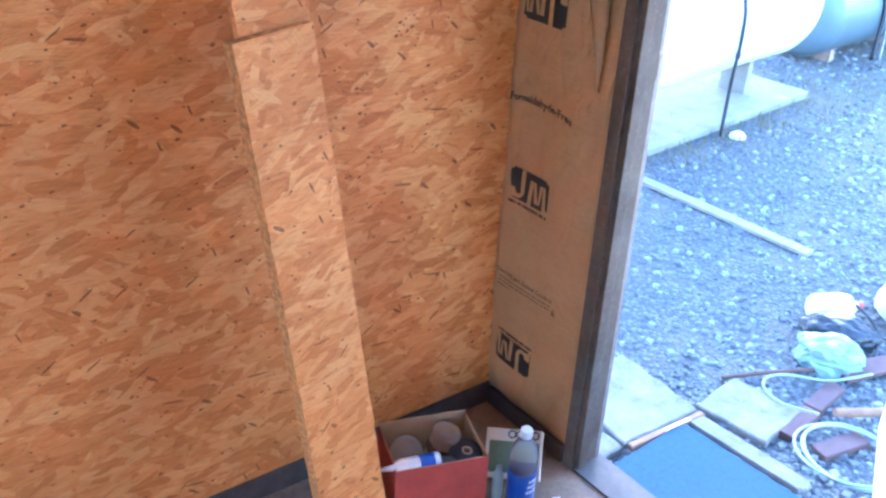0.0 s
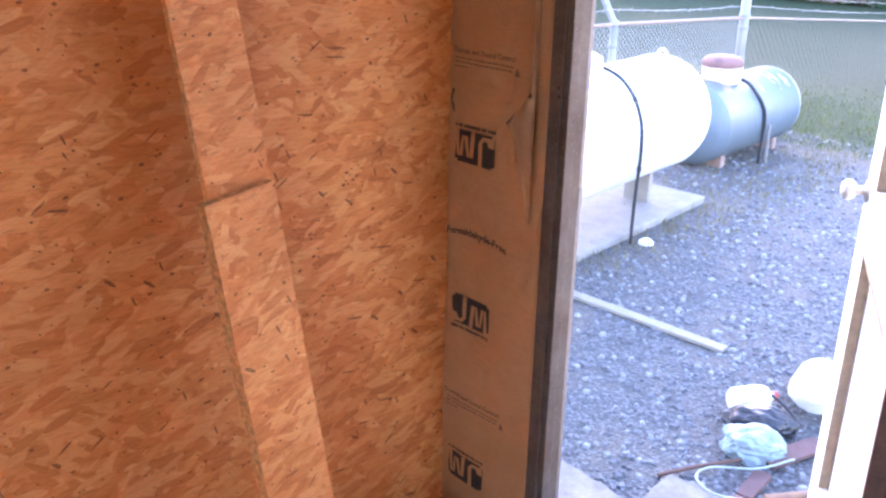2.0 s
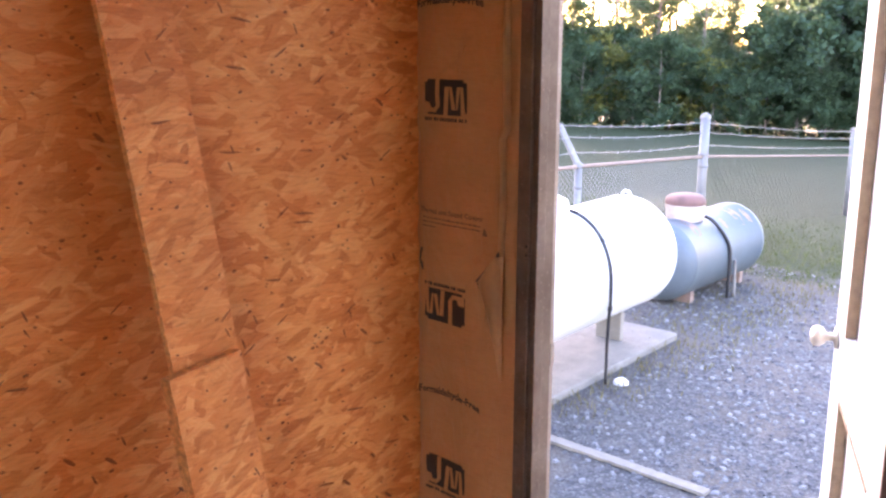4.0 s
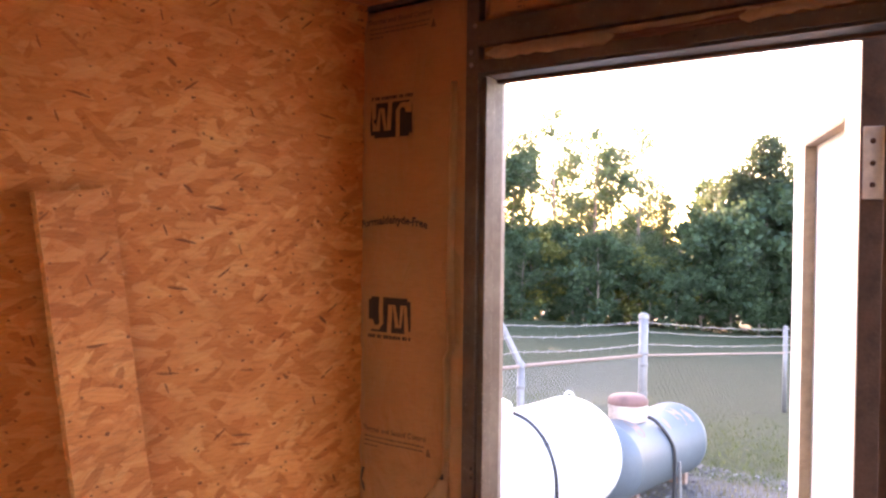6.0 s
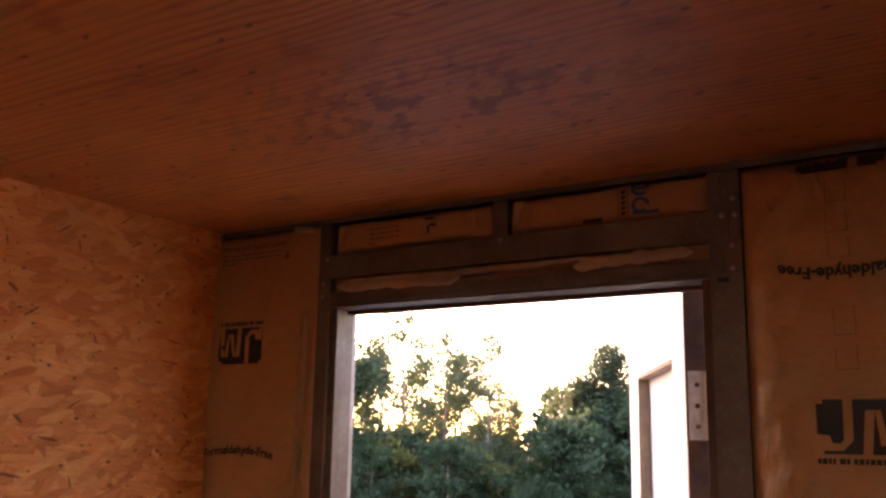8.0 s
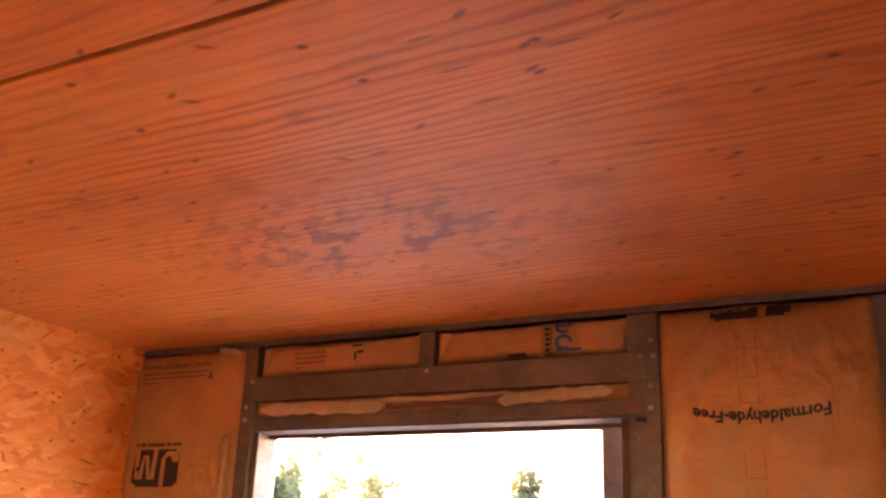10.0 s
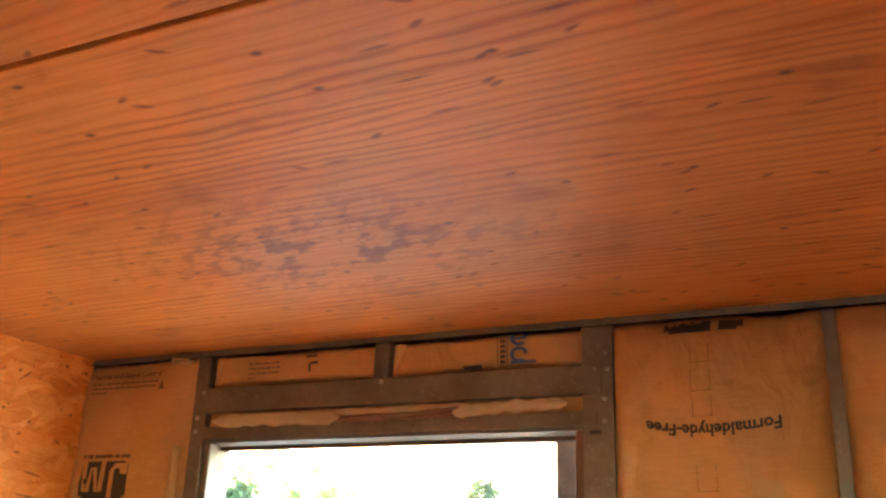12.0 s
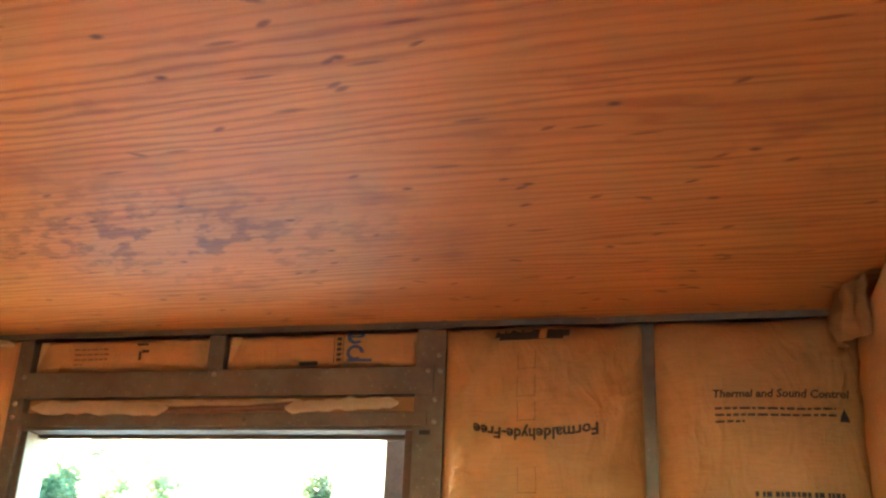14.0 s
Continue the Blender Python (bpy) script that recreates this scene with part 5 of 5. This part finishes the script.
def paver(x, y, ang, w, l, z=GZ, h=0.045, label="square concrete paving slab with worn edges", mat=None):
    ob = place(thing("paving_slab", label, "paving slab", "paving slabs"), pose(x, y, z, 0, 0, ang))
    bm = bmesh.new()
    n = 12
    rim = [(-1 + 2 * k / n, -1) for k in range(n)] + [(1, -1 + 2 * k / n) for k in range(n)] + [(1 - 2 * k / n, 1) for k in range(n)] + [(-1, 1 - 2 * k / n) for k in range(n)]
    low, mid, top = [], [], []
    for u, v in rim:
        k = 1 + 0.045 * noise.noise((u * 2.5 + x * 9, v * 2.5 + y * 9, 1.0)) + 0.03 * noise.noise((u * 9 + x * 5, v * 9, 4.0)) - 0.02 * abs(u * v)
        low.append(bm.verts.new((u * k * w / 2, v * k * l / 2, -0.02)))
        mid.append(bm.verts.new((u * k * w / 2, v * k * l / 2, h - 0.006)))
        top.append(bm.verts.new((u * (k - 0.03) * w / 2, v * (k - 0.03) * l / 2, h)))
    m4 = len(rim)
    for p, q in ((low, mid), (mid, top)):
        for k in range(m4):
            bm.faces.new((p[k], p[(k + 1) % m4], q[(k + 1) % m4], q[k]))
    bm.faces.new(top)
    part("slab", bm, mat or PAVER, ob)
    return ob


paver(-0.065, 0.682, -3, 0.39, 0.35, h=0.034)
paver(-0.08, 0.318, -2, 0.40, 0.35, h=0.031)
paver(0.225, 1.005, 8, 0.27, 0.25, h=0.03)
paver(0.36, 0.815, 4, 0.44, 0.065, h=0.03, label="narrow strip of concrete edging")
lath = place(thing("wood_edging", "rough reddish wood strip along the paving slab", "wood strip"), pose(0.146, 0.675, GZ, 0, 0, -3))
part("strip", boxed((-0.012, -0.17, 0.0), (0.010, 0.17, 0.034), 0.004), STICK, lath)
part("paint_flake", boxed((-0.002, -0.02, 0.0342), (0.009, 0.10, 0.036)), WHITE_PLASTIC, lath, "white painted stretch")
mat_ob = place(thing("door_mat", "dark blue-grey door mat on a step", "door mat"), pose(0.475, 0.445, GZ, 0, 0, 3))
part("mat", boxed((-0.31, -0.36, 0.015), (0.33, 0.32, 0.030), 0.004), MATBLUE, mat_ob)
part("board", boxed((-0.30, -0.36, 0.0), (0.31, 0.31, 0.0145), 0.004), LUMBER, mat_ob)
for x, y, a, n in ((0.362, 1.095, 98, 0), (0.328, 1.30, 99, 0), (0.515, 1.11, 78, 0)):
    ob = place(thing("paving_brick", "dull red-brown paving brick lying in gravel", "brick", "loose bricks"), pose(x, y, GZ, 0, 0, a))
    part("brick", boxed((-0.10, -0.033, -0.01), (0.10, 0.033, 0.028), 0.004), BRICK, ob)
rod = thing("iron_rod", "thin dark iron rod lying across the gravel", "rod")
part("rod", tube([(0.05, 1.078, GZ + 0.02), (0.13, 1.24, GZ + 0.03), (0.22, 1.41, GZ + 0.03)], 0.008, 8), RUST, rod)
ob = thing("wooden_stick", "orange-brown wooden handle on the coiled hose", "stick")
part("handle", tube([(0.42, 1.21, GZ + 0.05), (0.53, 1.38, GZ + 0.05)], 0.016, 10), STICK, ob)
coil = thing("garden_hose", "pale coiled hose lying loose beside the door", "hose")
pts = []
for k in range(120):
    a = k / 120 * math.tau * 3.2 + 0.6
    r = 0.15 + 0.012 * math.sin(k * 0.21) + 0.0002 * k
    pts.append(Vector((0.575 + r * math.cos(a), 1.06 + r * 0.95 * math.sin(a), GZ + 0.035 + 0.010 * math.sin(k * 0.13) + 0.0002 * k)))
part("hose", tube(pts, 0.0048, 7), HOSE_WHITE, coil, smooth=True)
coil = thing("garden_hose", "loose end of pale hose looping over the slab", "hose")
pts = curve_points([(0.365, 1.53, GZ + 0.05), (0.30, 1.36, GZ + 0.05), (0.17, 1.25, GZ + 0.04), (0.17, 1.15, GZ + 0.04), (0.27, 1.11, GZ + 0.04), (0.40, 1.14, GZ + 0.06)], 50)
part("hose", tube(pts, 0.0045, 7), HOSE_WHITE, coil, smooth=True)


def blob(size, seed, rough, seg=20):
    bm = bmesh.new()
    bmesh.ops.create_icosphere(bm, subdivisions=4, radius=1.0)
    for v in bm.verts:
        d = v.co.normalized()
        k = 1 + rough * (noise.noise(d * 1.8 + Vector((seed, 0, 0))) + 0.6 * abs(noise.noise(d * 4.0 + Vector((0, seed, 0)))))
        v.co = Vector((d.x * size[0], d.y * size[1], max(d.z, -0.75) * size[2])) * k
    return bm


ob = place(thing("plastic_bag", "crumpled pale blue plastic bag on the gravel", "plastic bag"), pose(0.205, 1.49, GZ + 0.055, 0, 0, 30))
part("bag", blob((0.125, 0.085, 0.070), 3.0, 0.35), BAG, ob)
ob = place(thing("white_jug", "white plastic jug lying on its side", "jug"), pose(0.015, 1.80, GZ + 0.062, 0, 90, 60) @ Matrix.Scale(0.82, 4))
part("body", lathe([(0, -0.115), (0.055, -0.11), (0.07, -0.09), (0.072, 0.05), (0.06, 0.09), (0.025, 0.115), (0.022, 0.14), (0, 0.14)], 24), WHITE_PLASTIC, ob, smooth=True)
part("cap", lathe([(0.026, 0.13), (0.026, 0.155), (0, 0.156)], 16), CARD_RED, ob, "dull red cap")
ob = place(thing("black_tarpaulin", "crumpled black plastic sheet on the gravel", "plastic sheet"), pose(0.125, 1.69, GZ + 0.045, 0, 0, 35))
part("sheet", blob((0.14, 0.085, 0.065), 8.0, 0.22), BLACK_PLASTIC, ob)
ob = place(thing("white_bucket", "white round plastic bucket tipped over", "bucket"), pose(0.20, 2.04, GZ + 0.110, 232, 0, 22))
part("bucket", lathe([(0, -0.14), (0.095, -0.14), (0.10, -0.13), (0.118, 0.12), (0.126, 0.125), (0.126, 0.14), (0.114, 0.14), (0.098, -0.12), (0, -0.12)], 30), WHITE_PLASTIC, ob, smooth=True)
ob = thing("electric_cord", "black cord running from the white jug", "cord")
part("cord", tube(curve_points([(0.06, 1.86, GZ + 0.09), (0.13, 1.86, GZ + 0.07), (0.23, 1.80, GZ + 0.05), (0.30, 1.66, GZ + 0.03)], 30), 0.006, 6), RUBBER, ob)
ob = place(thing("brown_board", "short dull brown board end on the gravel", "board"), pose(0.325, 1.60, GZ + 0.02, 8, 0, 75))
part("board", boxed((-0.15, -0.04, 0), (0.15, 0.04, 0.02), 0.003), BRICK, ob)
pl = thing("lumber_strip", "long pale weathered lumber strip lying on gravel", "lumber")
part("strip", boxed((-0.53, -0.033, 0), (0.53, 0.033, 0.02), 0.003, pose(-0.885, 2.185, GZ + 0.005, 0, 0, 3.2)), LUMBER, pl)


# ---------------------------------------------------------------- things in the corner of the room
BOX = pose(0.198, -0.350, 0.001, 0, 0, -19)
cb = place(thing("cardboard_box", "open cardboard box with red printed side, full of jars", "box"), BOX)
BX, BY, BH, TH = 0.088, 0.115, 0.150, 0.003
part("bottom", boxed((-BX, -BY, 0), (BX, BY, TH)), CARD, cb)
part("side", boxed((BX - TH, -BY, TH + 0.0002), (BX, BY, BH), 0.0006), [CARD], cb)
part("side", boxed((-BX, -BY, TH + 0.0002), (-BX + TH, BY, BH + 0.008), 0.0006), CARD, cb)
part("side", boxed((-BX + TH, BY - TH, TH + 0.0002), (BX - TH, BY, BH), 0.0006), CARD, cb)
part("side", boxed((-BX + TH, -BY, TH + 0.0002), (BX - TH, -BY + TH, BH), 0.0006), CARD, cb)
part("printed_panel", boxed((BX + 0.0005, -BY, 0.002), (BX + 0.0015, BY, BH)), CARD_RED, cb, "red printed outer side")
part("printed_panel", boxed((-BX, -BY - 0.0015, 0.002), (BX + 0.0015, -BY - 0.0005, BH)), CARD_RED, cb, "red printed outer side")


def jar(label, x, y, z, tilt, turn, r, h, body, lid):
    ob = place(thing("plastic_jar", label, "jar"), BOX @ pose(x, y, z, tilt, 0, turn))
    part("jar", lathe([(0, 0), (r * 0.9, 0), (r, 0.006), (r, h * 0.72), (r * 0.88, h * 0.8), (r * 0.88, h * 0.86)], 30), body, ob, smooth=True)
    c = part("lid", lathe([(r * 0.93, h * 0.84), (r * 0.95, h * 0.985), (r * 0.88, h), (r * 0.7, h), (r * 0.66, h * 0.985), (r * 0.35, h * 0.985), (r * 0.3, h), (r * 0.1, h), (0, h * 0.99)], 30), body, ob, "clear ridged lid", True)
    part("band", lathe([(r * 1.01, h * 0.45), (r * 1.02, h * 0.46), (r * 1.02, h * 0.70), (r * 1.01, h * 0.71)], 30), lid, ob, "paper label band")
    return ob


jar("frosted plastic jar with a yellow band in the box", -0.050, -0.050, 0.058, 40, 72, 0.041, 0.125, AMBER, YELLOW)
jar("frosted plastic jar with an orange label in the box", -0.030, 0.022, 0.050, -14, -50, 0.038, 0.115, AMBER, STICK)
roll = place(thing("tape_roll", "black roll standing in the box", "tape roll"), BOX @ pose(0.030, 0.066, 0.055, -6, 10, 0))
part("tape", lathe([(0.012, 0), (0.040, 0), (0.042, 0.01), (0.042, 0.075), (0.040, 0.085), (0.012, 0.085)], 28), BLACK_PLASTIC, roll, smooth=True)
part("core", lathe([(0.0125, 0.086), (0.014, 0.087), (0.010, 0.087), (0.0095, 0.02)], 20), CARD, roll, "card core")
tb = place(thing("sealant_tube", "white sealant tube with a blue label and nozzle", "tube"), BOX @ pose(0.060, -0.050, 0.140, 84, 0, 8))
part("tube", lathe([(0, -0.05), (0.018, -0.05), (0.019, -0.045), (0.019, 0.055), (0.008, 0.066), (0.007, 0.08), (0.003, 0.115), (0, 0.116)], 20), WHITE_PLASTIC, tb, smooth=True)
part("label", lathe([(0.0194, -0.035), (0.0195, -0.034), (0.0195, 0.004), (0.0194, 0.005)], 20), BLUE_LABEL, tb, "blue label band")
rag = place(thing("dark_rag", "dark grey rag stuffed into the box", "rag"), BOX @ pose(0.050, 0.035, 0.105, 0, 0, 0))
part("cloth", blob((0.030, 0.04, 0.03), 5.0, 0.25), PLATE, rag)

CU, CV = Vector((0.105, 0.085, 0)).normalized(), Vector((-0.095, 0.062, 0.115)).normalized()
CN = CU.cross(CV).normalized()
ct = place(thing("flat_carton", "green and cream printed carton leaning behind the box", "carton"), Matrix.Translation((0.297, -0.178, 0.016)) @ Matrix((CN, CU, CV)).transposed().to_4x4())
part("carton", boxed((-0.018, -0.062, 0), (0.018, 0.082, 0.125), 0.002), CARD_CREAM, ct)
part("printed_panel", boxed((0.0182, -0.052, 0.012), (0.019, 0.076, 0.092)), CARD_GREEN, ct, "dull green printed field")
for k in range(4):
    ring = [(0.0195, 0.005 + k * 0.020 + 0.009 * math.cos(a), 0.110 + 0.009 * math.sin(a)) for a in np.linspace(0, math.tau, 15)]
    part("print_ring", tube(ring, 0.002, 5), INK, ct, "black printed ring")

bo = place(thing("plastic_bottle", "half-clear plastic bottle with white cap and blue label", "bottle"), pose(0.380, -0.212, 0.002, 0, 0, 40))
part("bottle", lathe([(0, 0.004), (0.025, 0.0), (0.032, 0.006), (0.034, 0.02), (0.033, 0.06), (0.034, 0.10), (0.033, 0.135), (0.0345, 0.150), (0.034, 0.175), (0.029, 0.198), (0.018, 0.214), (0.013, 0.222), (0.013, 0.232)], 32), CLEAR, bo, smooth=True)
lb = part("label", lathe([(0.0345, 0.045), (0.0352, 0.046), (0.0352, 0.128), (0.0345, 0.129)], 32), BLUE_LABEL, bo, "blue printed label", True)
part("cap", lathe([(0.0145, 0.226), (0.0150, 0.228), (0.0150, 0.246), (0.0135, 0.248), (0, 0.248)], 24), WHITE_PLASTIC, bo, "white screw cap")
for k in range(3):
    bm = bmesh.new()
    for i in range(4):
        a = radians(-60 + i * 14 + k * 4)
        a2 = a + radians(10)
        zz = 0.075 + k * 0.016
        bm.faces.new([bm.verts.new((0.0356 * math.cos(b), 0.0356 * math.sin(b), z)) for b, z in ((a, zz), (a2, zz), (a2, zz + 0.008), (a, zz + 0.008))])
    part("label_print", bm, WHITE_PLASTIC, lb, "white bars of print")
tiny = place(thing("paper_crumb", "small crumpled white paper on the floor", "litter"), pose(0.43, -0.13, 0.010))
part("crumb", blob((0.014, 0.011, 0.010), 2.0, 0.9), WHITE_PLASTIC, tiny)
bl = place(thing("small_bottle", "small pale blue bottle beside the carton", "bottle"), pose(0.322, -0.235, 0.002))
part("body", lathe([(0, 0), (0.014, 0), (0.014, 0.075), (0.008, 0.085), (0.008, 0.100), (0, 0.100)], 18), HOSE_WHITE, bl, smooth=True)
